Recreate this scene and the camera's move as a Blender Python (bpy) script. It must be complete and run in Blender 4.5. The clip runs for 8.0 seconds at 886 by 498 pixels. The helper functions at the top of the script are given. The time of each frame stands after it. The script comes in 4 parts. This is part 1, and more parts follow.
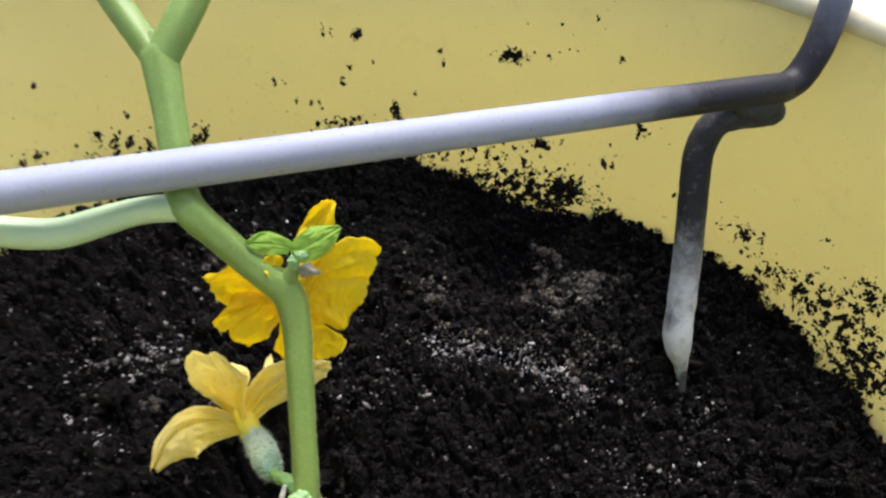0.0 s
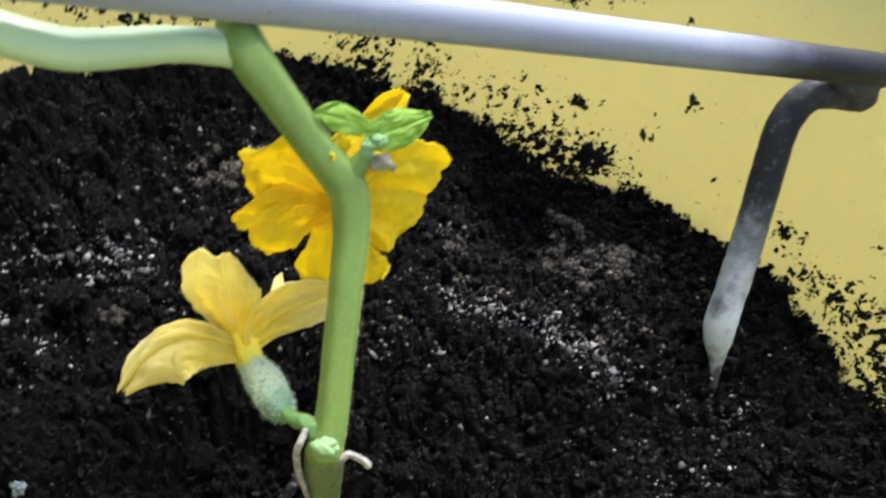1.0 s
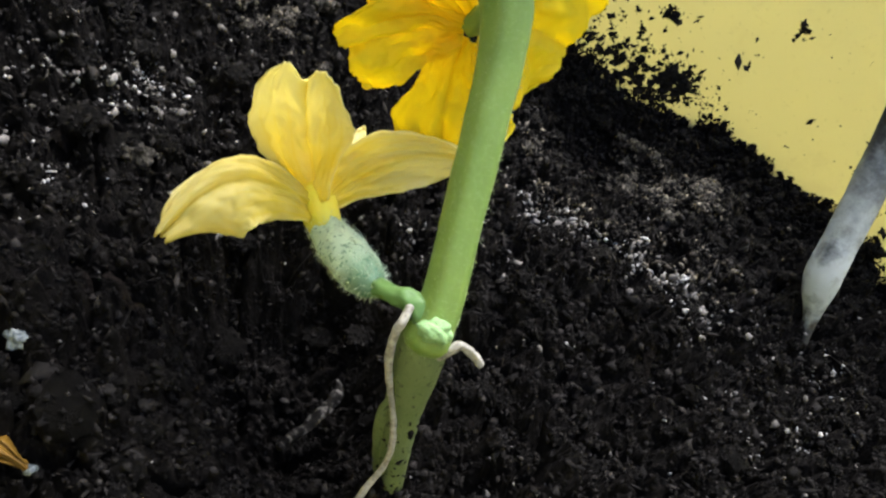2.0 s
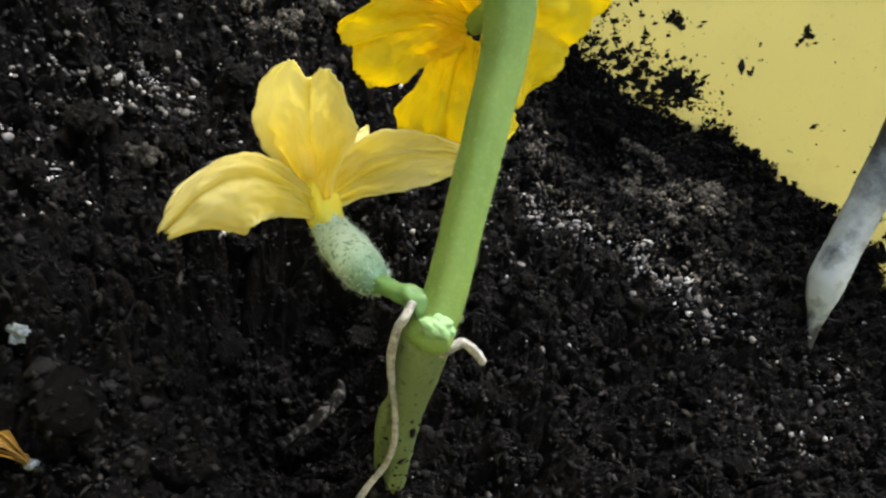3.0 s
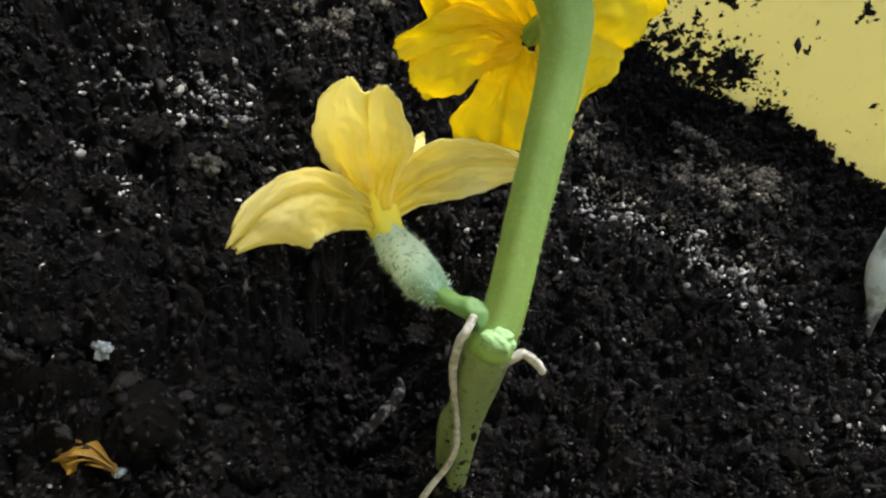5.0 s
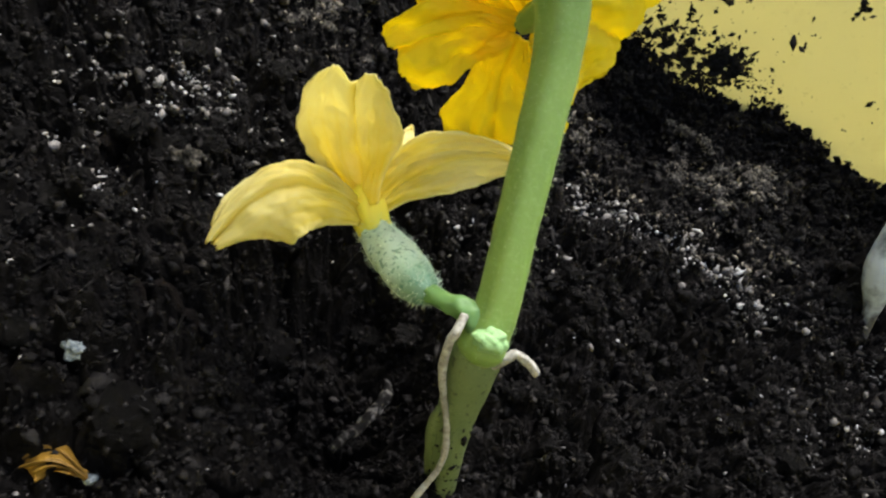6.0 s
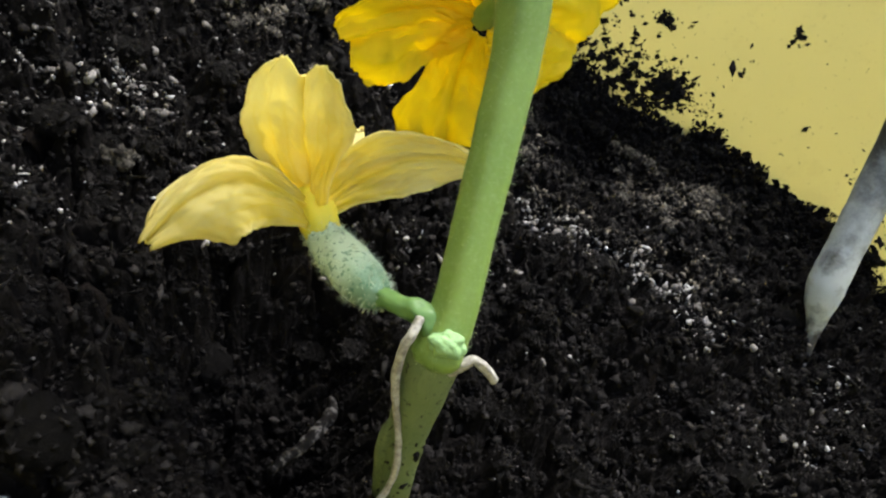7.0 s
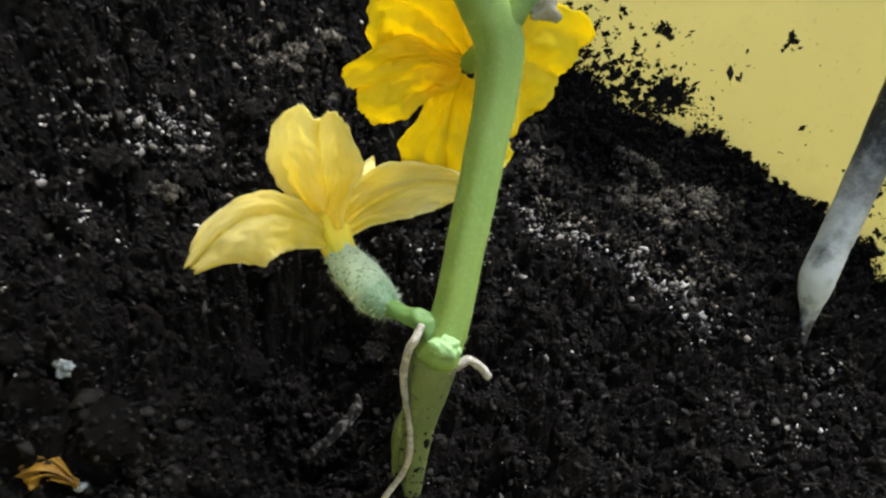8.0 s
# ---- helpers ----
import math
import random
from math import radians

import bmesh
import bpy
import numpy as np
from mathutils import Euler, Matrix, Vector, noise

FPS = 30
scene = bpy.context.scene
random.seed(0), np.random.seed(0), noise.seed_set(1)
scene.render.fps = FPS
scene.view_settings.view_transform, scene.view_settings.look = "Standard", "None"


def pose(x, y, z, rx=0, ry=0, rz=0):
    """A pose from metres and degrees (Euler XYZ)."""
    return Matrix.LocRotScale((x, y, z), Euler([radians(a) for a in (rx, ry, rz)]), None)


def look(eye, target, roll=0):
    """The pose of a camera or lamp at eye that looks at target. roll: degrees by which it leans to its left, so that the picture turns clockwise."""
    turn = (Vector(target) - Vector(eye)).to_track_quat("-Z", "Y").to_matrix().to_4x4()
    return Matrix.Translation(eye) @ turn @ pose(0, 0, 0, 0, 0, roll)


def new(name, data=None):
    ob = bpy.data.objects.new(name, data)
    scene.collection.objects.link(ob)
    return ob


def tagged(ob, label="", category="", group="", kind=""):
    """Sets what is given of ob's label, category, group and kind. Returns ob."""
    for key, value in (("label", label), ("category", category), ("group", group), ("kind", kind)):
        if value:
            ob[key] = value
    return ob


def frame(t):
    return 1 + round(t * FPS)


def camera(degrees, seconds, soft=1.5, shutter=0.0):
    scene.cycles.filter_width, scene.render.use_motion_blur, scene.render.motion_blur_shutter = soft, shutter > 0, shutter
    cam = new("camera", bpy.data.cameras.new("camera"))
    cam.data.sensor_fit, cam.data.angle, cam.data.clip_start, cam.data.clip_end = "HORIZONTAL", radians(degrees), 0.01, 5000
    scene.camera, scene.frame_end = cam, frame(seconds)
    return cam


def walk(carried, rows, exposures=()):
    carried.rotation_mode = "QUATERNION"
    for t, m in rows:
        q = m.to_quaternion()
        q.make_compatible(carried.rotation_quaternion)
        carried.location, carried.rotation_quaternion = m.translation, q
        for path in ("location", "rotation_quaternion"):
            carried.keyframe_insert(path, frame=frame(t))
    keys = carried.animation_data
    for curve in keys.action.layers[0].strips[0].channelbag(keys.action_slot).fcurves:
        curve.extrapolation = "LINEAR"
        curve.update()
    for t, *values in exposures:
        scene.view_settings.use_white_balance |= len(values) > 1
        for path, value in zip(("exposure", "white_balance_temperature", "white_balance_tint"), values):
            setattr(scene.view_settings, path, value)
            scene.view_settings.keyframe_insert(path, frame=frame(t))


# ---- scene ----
cam = camera(60.8, 8.0, soft=2.3, shutter=0.4)
PATH = [
    (0.0, (0.03349, -0.08978, 0.33280), (0.03069, 0.02562, 0.23701), -0.42),
    (0.5, (0.01827, -0.07490, 0.31844), (0.02832, 0.03828, 0.22051), 7.44),
    (1.0, (-0.00101, -0.07683, 0.29731), (0.01691, 0.03888, 0.20356), 14.90),
    (1.5, (-0.01725, -0.06842, 0.27160), (0.00704, 0.04740, 0.17944), 20.71),
    (1.7, (-0.02067, -0.06705, 0.26186), (0.00558, 0.04675, 0.16774), 23.40),
    (2.8, (-0.02003, -0.06441, 0.25486), (0.01007, 0.04729, 0.15937), 26.77),
    (3.0, (-0.01994, -0.06715, 0.25632), (0.00743, 0.04664, 0.16250), 25.18),
    (3.5, (-0.02518, -0.06622, 0.25729), (-0.00137, 0.04756, 0.16250), 24.19),
    (4.0, (-0.02506, -0.06666, 0.26525), (-0.00519, 0.04132, 0.16306), 21.74),
    (5.5, (-0.02401, -0.06339, 0.25971), (-0.00220, 0.04556, 0.15894), 23.05),
    (6.0, (-0.02354, -0.06176, 0.25815), (-0.00040, 0.04723, 0.15773), 23.51),
    (6.5, (-0.02248, -0.05775, 0.25343), (0.00794, 0.05667, 0.16133), 25.29),
    (7.0, (-0.02357, -0.06115, 0.25082), (0.00946, 0.05315, 0.15948), 26.50),
    (7.5, (-0.02389, -0.06263, 0.25176), (0.00833, 0.05192, 0.16044), 26.20),
    (8.0, (-0.02203, -0.07114, 0.26494), (0.00392, 0.04228, 0.17027), 22.46),
]
walk(cam, [(t, look(eye, target, roll)) for t, eye, target, roll in PATH], exposures=((0.0, 0.91, 6400, 18), (0.5, 1.0, 6200, 15), (1.0, 1.2, 6150, 14), (1.5, 1.23, 6250, 13), (3.0, 1.13, 6500, 10), (5.5, 1.08, 6500, 10), (8.0, 1.07, 6500, 10)))

# ---- light ----
world = bpy.data.worlds.new("sky")
scene.world = world
world.use_nodes = True
wn = world.node_tree
sky = wn.nodes.new("ShaderNodeTexSky")
sky.sky_type = "NISHITA"
sky.sun_disc = False
sky.sun_elevation = radians(65)
sky.sun_rotation = radians(17)
sky.air_density = 1.0
sky.dust_density = 4.0
wn.links.new(sky.outputs[0], wn.nodes["Background"].inputs[0])
wn.nodes["Background"].inputs[1].default_value = 0.15

sun_data = bpy.data.lights.new("sun", "SUN")
sun_data.energy = 2.6
sun_data.angle = radians(25)
sun_data.color = (1.0, 0.985, 0.96)
sun = new("sun", sun_data)
sun.matrix_world = look((0.18, 0.50, 1.30), (0.02, 0.05, 0.2))


# ---- node helpers ----
class Mat:
    """A principled material with short hands for its nodes."""

    def __init__(self, name, rough=0.6, spec=0.5):
        self.m = bpy.data.materials.new(name)
        self.m.use_nodes = True
        self.t = self.m.node_tree
        self.b = self.t.nodes["Principled BSDF"]
        self.b.inputs["Roughness"].default_value = rough
        self.b.inputs["Specular IOR Level"].default_value = spec
        self.co = self.node("ShaderNodeTexCoord").outputs["Object"]

    def node(self, kind, **inputs):
        n = self.t.nodes.new(kind)
        for key, value in inputs.items():
            self.put(n.inputs[key.replace("_", " ")], value)
        return n

    def put(self, socket, value):
        if isinstance(value, bpy.types.NodeSocket):
            self.t.links.new(value, socket)
        else:
            socket.default_value = value

    def noise(self, scale, detail=4.0, rough=0.55, at=None):
        n = self.node("ShaderNodeTexNoise", Scale=scale, Detail=detail, Roughness=rough)
        self.t.links.new(at or self.co, n.inputs["Vector"])
        return n.outputs[0]

    def ramp(self, fac, *stops):
        n = self.node("ShaderNodeValToRGB", Fac=fac)
        e = n.color_ramp.elements
        while len(e) < len(stops):
            e.new(0.5)
        for k, (at, c) in enumerate(stops):
            e[k].position = at
            e[k].color = (*c, 1) if isinstance(c, tuple) else (c, c, c, 1)
        return n.outputs[0]

    def mix(self, fac, a, b, how="MIX"):
        n = self.t.nodes.new("ShaderNodeMix")
        n.data_type = "RGBA"
        n.blend_type = how
        for i, v in ((0, fac), (6, a), (7, b)):
            self.put(n.inputs[i], (*v, 1) if isinstance(v, tuple) else v)
        return n.outputs[2]

    def island(self):
        return self.node("ShaderNodeNewGeometry").outputs["Random Per Island"]

    def bump(self, height, strength=0.3, distance=0.0005):
        n = self.node("ShaderNodeBump", Strength=strength, Distance=distance, Height=height)
        self.put(self.b.inputs["Normal"], n.outputs[0])

    def colour(self, value):
        self.put(self.b.inputs["Base Color"], (*value, 1) if isinstance(value, tuple) else value)
        return self

    def thin(self, colour, share):
        """Light that passes through a leaf or petal."""
        out = self.t.nodes["Material Output"]
        tr = self.node("ShaderNodeBsdfTranslucent")
        self.put(tr.inputs[0], colour)
        mx = self.node("ShaderNodeMixShader", Fac=share)
        self.t.links.new(self.b.outputs[0], mx.inputs[1])
        self.t.links.new(tr.outputs[0], mx.inputs[2])
        self.t.links.new(mx.outputs[0], out.inputs[0])


def vec(sep_of, mat):
    n = mat.node("ShaderNodeSeparateXYZ")
    mat.t.links.new(sep_of, n.inputs[0])
    return n.outputs


# ---- materials ----
M_BUCKET = Mat("yellow_plastic", 0.42, 0.35)
n_big = M_BUCKET.noise(18, 5, 0.6)
n_fine = M_BUCKET.noise(420, 6, 0.7)
c = M_BUCKET.mix(M_BUCKET.ramp(n_big, (0.35, 0.0), (0.7, 1.0)), (0.72, 0.66, 0.29), (0.68, 0.63, 0.29))
c = M_BUCKET.mix(M_BUCKET.ramp(n_fine, (0.60, 0.0), (0.78, 0.55)), c, (0.30, 0.25, 0.09))
c = M_BUCKET.mix(M_BUCKET.ramp(M_BUCKET.noise(60, 7, 0.7), (0.56, 0.0), (0.76, 0.5)), c, (0.50, 0.42, 0.16))
c = M_BUCKET.mix(M_BUCKET.ramp(M_BUCKET.noise(1100, 3, 0.6), (0.69, 0.0), (0.73, 0.7)), c, (0.10, 0.085, 0.04))
M_BUCKET.colour(c).bump(M_BUCKET.noise(900, 3), 0.08, 0.0003)
M_BUCKET.thin((0.86, 0.80, 0.42, 1), 0.4)

# same plastic as the wall, coloured paler to carry the rim's white light
M_RIM = Mat("lit_plastic_rim", 0.4, 0.4)
M_RIM.colour(M_RIM.mix(M_RIM.noise(60), (0.80, 0.74, 0.50), (0.72, 0.66, 0.42)))

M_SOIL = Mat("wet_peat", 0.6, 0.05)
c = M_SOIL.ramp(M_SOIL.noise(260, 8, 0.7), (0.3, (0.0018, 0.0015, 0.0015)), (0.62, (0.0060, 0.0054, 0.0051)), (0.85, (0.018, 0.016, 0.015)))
# coarse noise paints clumps paler, like tops that catch the light
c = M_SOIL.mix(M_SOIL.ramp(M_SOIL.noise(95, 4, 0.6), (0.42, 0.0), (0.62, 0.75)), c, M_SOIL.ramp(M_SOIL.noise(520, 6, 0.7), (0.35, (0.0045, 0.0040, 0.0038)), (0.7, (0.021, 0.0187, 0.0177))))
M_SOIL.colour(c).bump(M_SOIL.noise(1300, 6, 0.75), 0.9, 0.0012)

M_CRUMB = Mat("peat_crumb", 0.58, 0.12)
c = M_CRUMB.ramp(M_CRUMB.island(), (0.0, (0.0020, 0.0017, 0.0016)), (0.6, (0.0066, 0.0060, 0.0057)), (0.92, (0.018, 0.0165, 0.0155)), (1.0, (0.040, 0.037, 0.035)))
c = M_CRUMB.mix(M_CRUMB.ramp(M_CRUMB.noise(1500, 4), (0.45, 0.0), (0.8, 0.4)), c, (0.009, 0.0082, 0.008))
M_CRUMB.colour(c).bump(M_CRUMB.noise(3500, 4, 0.7), 0.6, 0.0006)

M_CLOD = Mat("loose_clod", 0.7, 0.08)
c = M_CLOD.ramp(M_CLOD.island(), (0.0, (0.0022, 0.0020, 0.0019)), (0.6, (0.0058, 0.0053, 0.0050)), (0.95, (0.018, 0.0165, 0.015)), (1.0, (0.04, 0.037, 0.033)))
M_CLOD.colour(c).bump(M_CLOD.noise(3500, 4, 0.7), 0.6, 0.0006)

M_FLAKE = Mat("peat_flake", 0.65, 0.15)
c = M_FLAKE.ramp(M_FLAKE.island(), (0.0, (0.0028, 0.0024, 0.0023)), (0.6, (0.0088, 0.0078, 0.0074)), (0.9, (0.019, 0.0168, 0.016)), (1.0, (0.034, 0.030, 0.028)))
M_FLAKE.colour(M_FLAKE.mix(M_FLAKE.ramp(M_FLAKE.noise(1800, 4), (0.4, 0.0), (0.7, 0.6)), c, (0.0035, 0.003, 0.0028))).bump(M_FLAKE.noise(3500, 4, 0.7), 0.5, 0.0005)

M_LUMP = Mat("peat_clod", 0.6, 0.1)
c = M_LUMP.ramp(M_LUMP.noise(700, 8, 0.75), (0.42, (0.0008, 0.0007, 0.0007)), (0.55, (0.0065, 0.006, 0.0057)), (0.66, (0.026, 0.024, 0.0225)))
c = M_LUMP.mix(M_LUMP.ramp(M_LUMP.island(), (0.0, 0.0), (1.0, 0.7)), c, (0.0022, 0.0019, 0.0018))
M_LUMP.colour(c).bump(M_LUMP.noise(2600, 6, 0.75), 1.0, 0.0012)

M_CRUST = Mat("dried_clod", 0.85, 0.15)
c = M_CRUST.ramp(M_CRUST.noise(900, 8, 0.8), (0.40, (0.010, 0.009, 0.008)), (0.50, (0.060, 0.055, 0.048)), (0.60, (0.24, 0.225, 0.195)))
M_CRUST.colour(c).bump(M_CRUST.noise(2600, 6, 0.8), 1.0, 0.0015)

M_SPECK = Mat("perlite_glint_speck", 0.75, 0.3)
c = M_SPECK.ramp(M_SPECK.island(), (0.0, (0.09, 0.085, 0.08)), (0.6, (0.22, 0.21, 0.20)), (1.0, (0.60, 0.60, 0.60)))
M_SPECK.colour(M_SPECK.mix(M_SPECK.ramp(M_SPECK.noise(2200), (0.45, 0.0), (0.65, 0.7)), c, (0.06, 0.055, 0.05)))

M_TAN = Mat("dry_peat", 0.85, 0.2)
c = M_TAN.ramp(M_TAN.island(), (0.0, (0.010, 0.009, 0.008)), (0.55, (0.052, 0.046, 0.038)), (1.0, (0.24, 0.215, 0.17)))
M_TAN.colour(c).bump(M_TAN.noise(3000, 4), 0.5, 0.0005)

M_STEM = Mat("green_stem", 0.48, 0.4)
c = M_STEM.mix(M_STEM.noise(160, 5), (0.135, 0.225, 0.042), (0.185, 0.285, 0.065))
c = M_STEM.mix(M_STEM.ramp(M_STEM.noise(1400, 4), (0.5, 0.0), (0.8, 0.35)), c, (0.26, 0.38, 0.14))
M_STEM.colour(c).bump(M_STEM.noise(1800, 3), 0.15, 0.0004)
M_STEM.b.inputs["Subsurface Weight"].default_value = 0.25
M_STEM.b.inputs["Subsurface Radius"].default_value = (0.002, 0.003, 0.001)
M_STEM.b.inputs["Subsurface Scale"].default_value = 0.6

M_PALE = Mat("pale_green_stalk", 0.28, 0.7)
M_PALE.colour(M_PALE.mix(M_PALE.noise(200, 5), (0.36, 0.54, 0.27), (0.47, 0.63, 0.38))).bump(M_PALE.noise(1800, 3), 0.12, 0.0004)

M_BASE = Mat("woody_stem_base", 0.6, 0.3)
c = M_BASE.mix(M_BASE.noise(220, 5), (0.10, 0.145, 0.05), (0.16, 0.20, 0.085))
c = M_BASE.mix(M_BASE.ramp(M_BASE.noise(900, 5, 0.7), (0.58, 0.0), (0.63, 0.85)), c, (0.012, 0.011, 0.008))
M_BASE.colour(c).bump(M_BASE.noise(1500, 4), 0.4, 0.0005)

M_HAIR = Mat("plant_hair", 0.6, 0.3).colour((0.36, 0.46, 0.22))

M_FRUIT = Mat("young_fruit", 0.55, 0.35)
c = M_FRUIT.mix(M_FRUIT.noise(300, 4), (0.40, 0.56, 0.37), (0.57, 0.69, 0.52))
c = M_FRUIT.mix(M_FRUIT.ramp(M_FRUIT.noise(1250, 1), (0.58, 0.0), (0.64, 0.7)), c, (0.08, 0.19, 0.11))
tip_at = M_FRUIT.node("ShaderNodeVectorMath")
tip_at.operation = "DISTANCE"
M_FRUIT.t.links.new(M_FRUIT.co, tip_at.inputs[0])
tip_at.inputs[1].default_value = (-0.0070, 0.0092, 0.1846)
c = M_FRUIT.mix(M_FRUIT.ramp(tip_at.outputs["Value"], (0.002, 0.95), (0.0088, 0.0)), c, (0.035, 0.14, 0.075))
M_FRUIT.colour(c)

M_BRISTLE = Mat("pale_bristle", 0.6, 0.3).colour((0.52, 0.62, 0.46))

M_STALK = Mat("bright_green_stalk", 0.5, 0.4)
M_STALK.colour(M_STALK.mix(M_STALK.noise(400, 4), (0.08, 0.185, 0.04), (0.16, 0.29, 0.10)))

M_BUD = Mat("pale_green_bud", 0.6, 0.3)
M_BUD.colour(M_BUD.mix(M_BUD.noise(700, 4), (0.15, 0.30, 0.10), (0.30, 0.47, 0.22))).bump(M_BUD.noise(1500, 3), 0.5, 0.0006)

M_ROOT = Mat("pale_root", 0.65, 0.3)
M_ROOT.colour(M_ROOT.mix(M_ROOT.ramp(M_ROOT.noise(900, 5, 0.7), (0.38, 0.0), (0.62, 1.0)), (0.20, 0.19, 0.16), (0.44, 0.43, 0.38)))

M_GREY = Mat("withered_stipule", 0.8, 0.2)
M_GREY.colour(M_GREY.mix(M_GREY.noise(600, 4), (0.22, 0.21, 0.15), (0.35, 0.34, 0.27)))


def petal_material(name, deep, pale, share):
    m = Mat(name, 0.5, 0.3)
    uv = m.node("ShaderNodeUVMap").outputs[0]
    ux, uy, uz = vec(uv, m)
    # veins fan out from the throat
    wv = m.node("ShaderNodeTexWave", Scale=2.3, Distortion=5.0, Detail=3.0, Detail_Scale=1.2)
    wv.bands_direction = "X"
    m.t.links.new(uv, wv.inputs["Vector"])
    along = m.ramp(uy, (0.0, deep), (0.15, deep), (0.72, pale))
    tone = m.mix(m.ramp(m.noise(240, 4), (0.35, 0.0), (0.7, 0.5)), along, pale)
    tone = m.mix(m.ramp(wv.outputs[1], (0.0, 0.08), (0.3, 0.0)), tone, deep)
    # a folded midrib and side veins that spread from the throat
    rib = m.node("ShaderNodeMath")
    rib.operation = "SUBTRACT"
    m.put(rib.inputs[0], ux)
    rib.inputs[1].default_value = 0.5
    mid = m.node("ShaderNodeMath")
    mid.operation = "ABSOLUTE"
    m.t.links.new(rib.outputs[0], mid.inputs[0])
    tone = m.mix(m.ramp(mid.outputs[0], (0.0, 0.55), (0.035, 0.0)), tone, deep)
    fan = m.node("ShaderNodeMath")
    fan.operation = "SINE"
    wide = m.node("ShaderNodeMath")
    wide.operation = "MULTIPLY"
    m.t.links.new(mid.outputs[0], wide.inputs[0])
    wide.inputs[1].default_value = 52.0
    m.t.links.new(wide.outputs[0], fan.inputs[0])
    side_vein = m.mix(m.ramp(uy, (0.15, 1.0), (0.75, 0.0)), (0.0, 0.0, 0.0), m.ramp(fan.outputs[0], (0.72, 0.0), (1.0, 0.5)))
    tone = m.mix(side_vein, tone, deep)
    # paler margin
    tone = m.mix(m.ramp(mid.outputs[0], (0.40, 0.0), (0.5, 0.4)), tone, tuple(0.55 * k + 0.45 * q for k, q in zip(pale, (0.97, 0.95, 0.80))) if pale[2] > 0.1 else pale)
    tone = m.mix(m.ramp(m.noise(900, 5, 0.7), (0.45, 0.0), (0.75, 0.2)), tone, deep)
    m.colour(tone)
    h = m.mix(0.75, wv.outputs[1], m.noise(260, 5))
    m.bump(m.mix(0.5, h, side_vein), 0.18, 0.0005)
    m.thin(tone, share)
    return m


M_PETAL_PALE = petal_material("pale_yellow_petal", (0.95, 0.80, 0.05), (0.98, 0.92, 0.45), 0.58)
M_PETAL_DEEP = petal_material("deep_yellow_petal", (0.92, 0.70, 0.006), (0.96, 0.81, 0.018), 0.55)
M_DRY = petal_material("withered_petal", (0.13, 0.07, 0.01), (0.25, 0.14, 0.02), 0.2)

M_TUBE = Mat("flower_tube", 0.5, 0.3)
c = M_TUBE.mix(M_TUBE.noise(300, 4), (0.90, 0.73, 0.04), (0.82, 0.70, 0.06))
foot = M_TUBE.node("ShaderNodeVectorMath")
foot.operation = "DISTANCE"
M_TUBE.t.links.new(M_TUBE.co, foot.inputs[0])
foot.inputs[1].default_value = (-0.0158, 0.0218, 0.1803)
M_TUBE.colour(M_TUBE.mix(M_TUBE.ramp(foot.outputs["Value"], (0.001, 0.8), (0.0046, 0.0)), c, (0.36, 0.44, 0.09)))
M_TUBE.b.inputs["Subsurface Weight"].default_value = 0.15
M_TUBE.b.inputs["Subsurface Scale"].default_value = 0.002

M_LEAF = Mat("young_leaf", 0.6, 0.2)
c = M_LEAF.mix(M_LEAF.noise(500, 4), (0.27, 0.49, 0.05), (0.40, 0.61, 0.12))
M_LEAF.colour(c).bump(M_LEAF.noise(1200, 3), 0.2, 0.0004)
M_LEAF.thin(c, 0.4)

M_WIRE = Mat("grey_coated_wire", 0.55, 0.25)
px, py, pz = vec(M_WIRE.co, M_WIRE)
wear = M_WIRE.noise(70, 6, 0.65)
grain = M_WIRE.noise(900, 4)
c = M_WIRE.mix(wear, (0.25, 0.28, 0.34), (0.32, 0.35, 0.41))
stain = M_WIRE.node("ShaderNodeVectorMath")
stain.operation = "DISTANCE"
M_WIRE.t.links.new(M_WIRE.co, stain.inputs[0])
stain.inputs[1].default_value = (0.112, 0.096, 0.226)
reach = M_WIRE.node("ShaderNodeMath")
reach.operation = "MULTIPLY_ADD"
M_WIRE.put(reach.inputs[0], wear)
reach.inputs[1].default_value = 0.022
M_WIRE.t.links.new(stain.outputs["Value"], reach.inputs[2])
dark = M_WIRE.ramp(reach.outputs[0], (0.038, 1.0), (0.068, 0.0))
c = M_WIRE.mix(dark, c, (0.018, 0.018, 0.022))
c = M_WIRE.mix(M_WIRE.ramp(grain, (0.62, 0.0), (0.75, 0.6)), c, (0.12, 0.11, 0.10))
M_WIRE.colour(c).bump(grain, 0.15, 0.0004)

M_LEG = Mat("worn_grey_wire_leg", 0.6, 0.25)
wear = M_LEG.noise(240, 6, 0.7)
lx, ly, lz = vec(M_LEG.co, M_LEG)
c = M_LEG.mix(M_LEG.noise(90, 5), (0.36, 0.41, 0.44), (0.60, 0.67, 0.70))
high = M_LEG.node("ShaderNodeMath")
high.operation = "MULTIPLY_ADD"
M_LEG.put(high.inputs[0], wear)
high.inputs[1].default_value = 0.035
M_LEG.t.links.new(lz, high.inputs[2])
c = M_LEG.mix(M_LEG.ramp(high.outputs[0], (0.196, 0.0), (0.220, 1.0), (0.2395, 1.0), (0.247, 0.95)), c, (0.018, 0.018, 0.02))
c = M_LEG.mix(M_LEG.ramp(wear, (0.56, 0.0), (0.66, 0.4)), c, (0.24, 0.24, 0.23))
chip = M_LEG.node("ShaderNodeVectorMath")
chip.operation = "DISTANCE"
M_LEG.t.links.new(M_LEG.co, chip.inputs[0])
chip.inputs[1].default_value = (0.0930, 0.0662, 0.1778)
ragged = M_LEG.node("ShaderNodeMath")
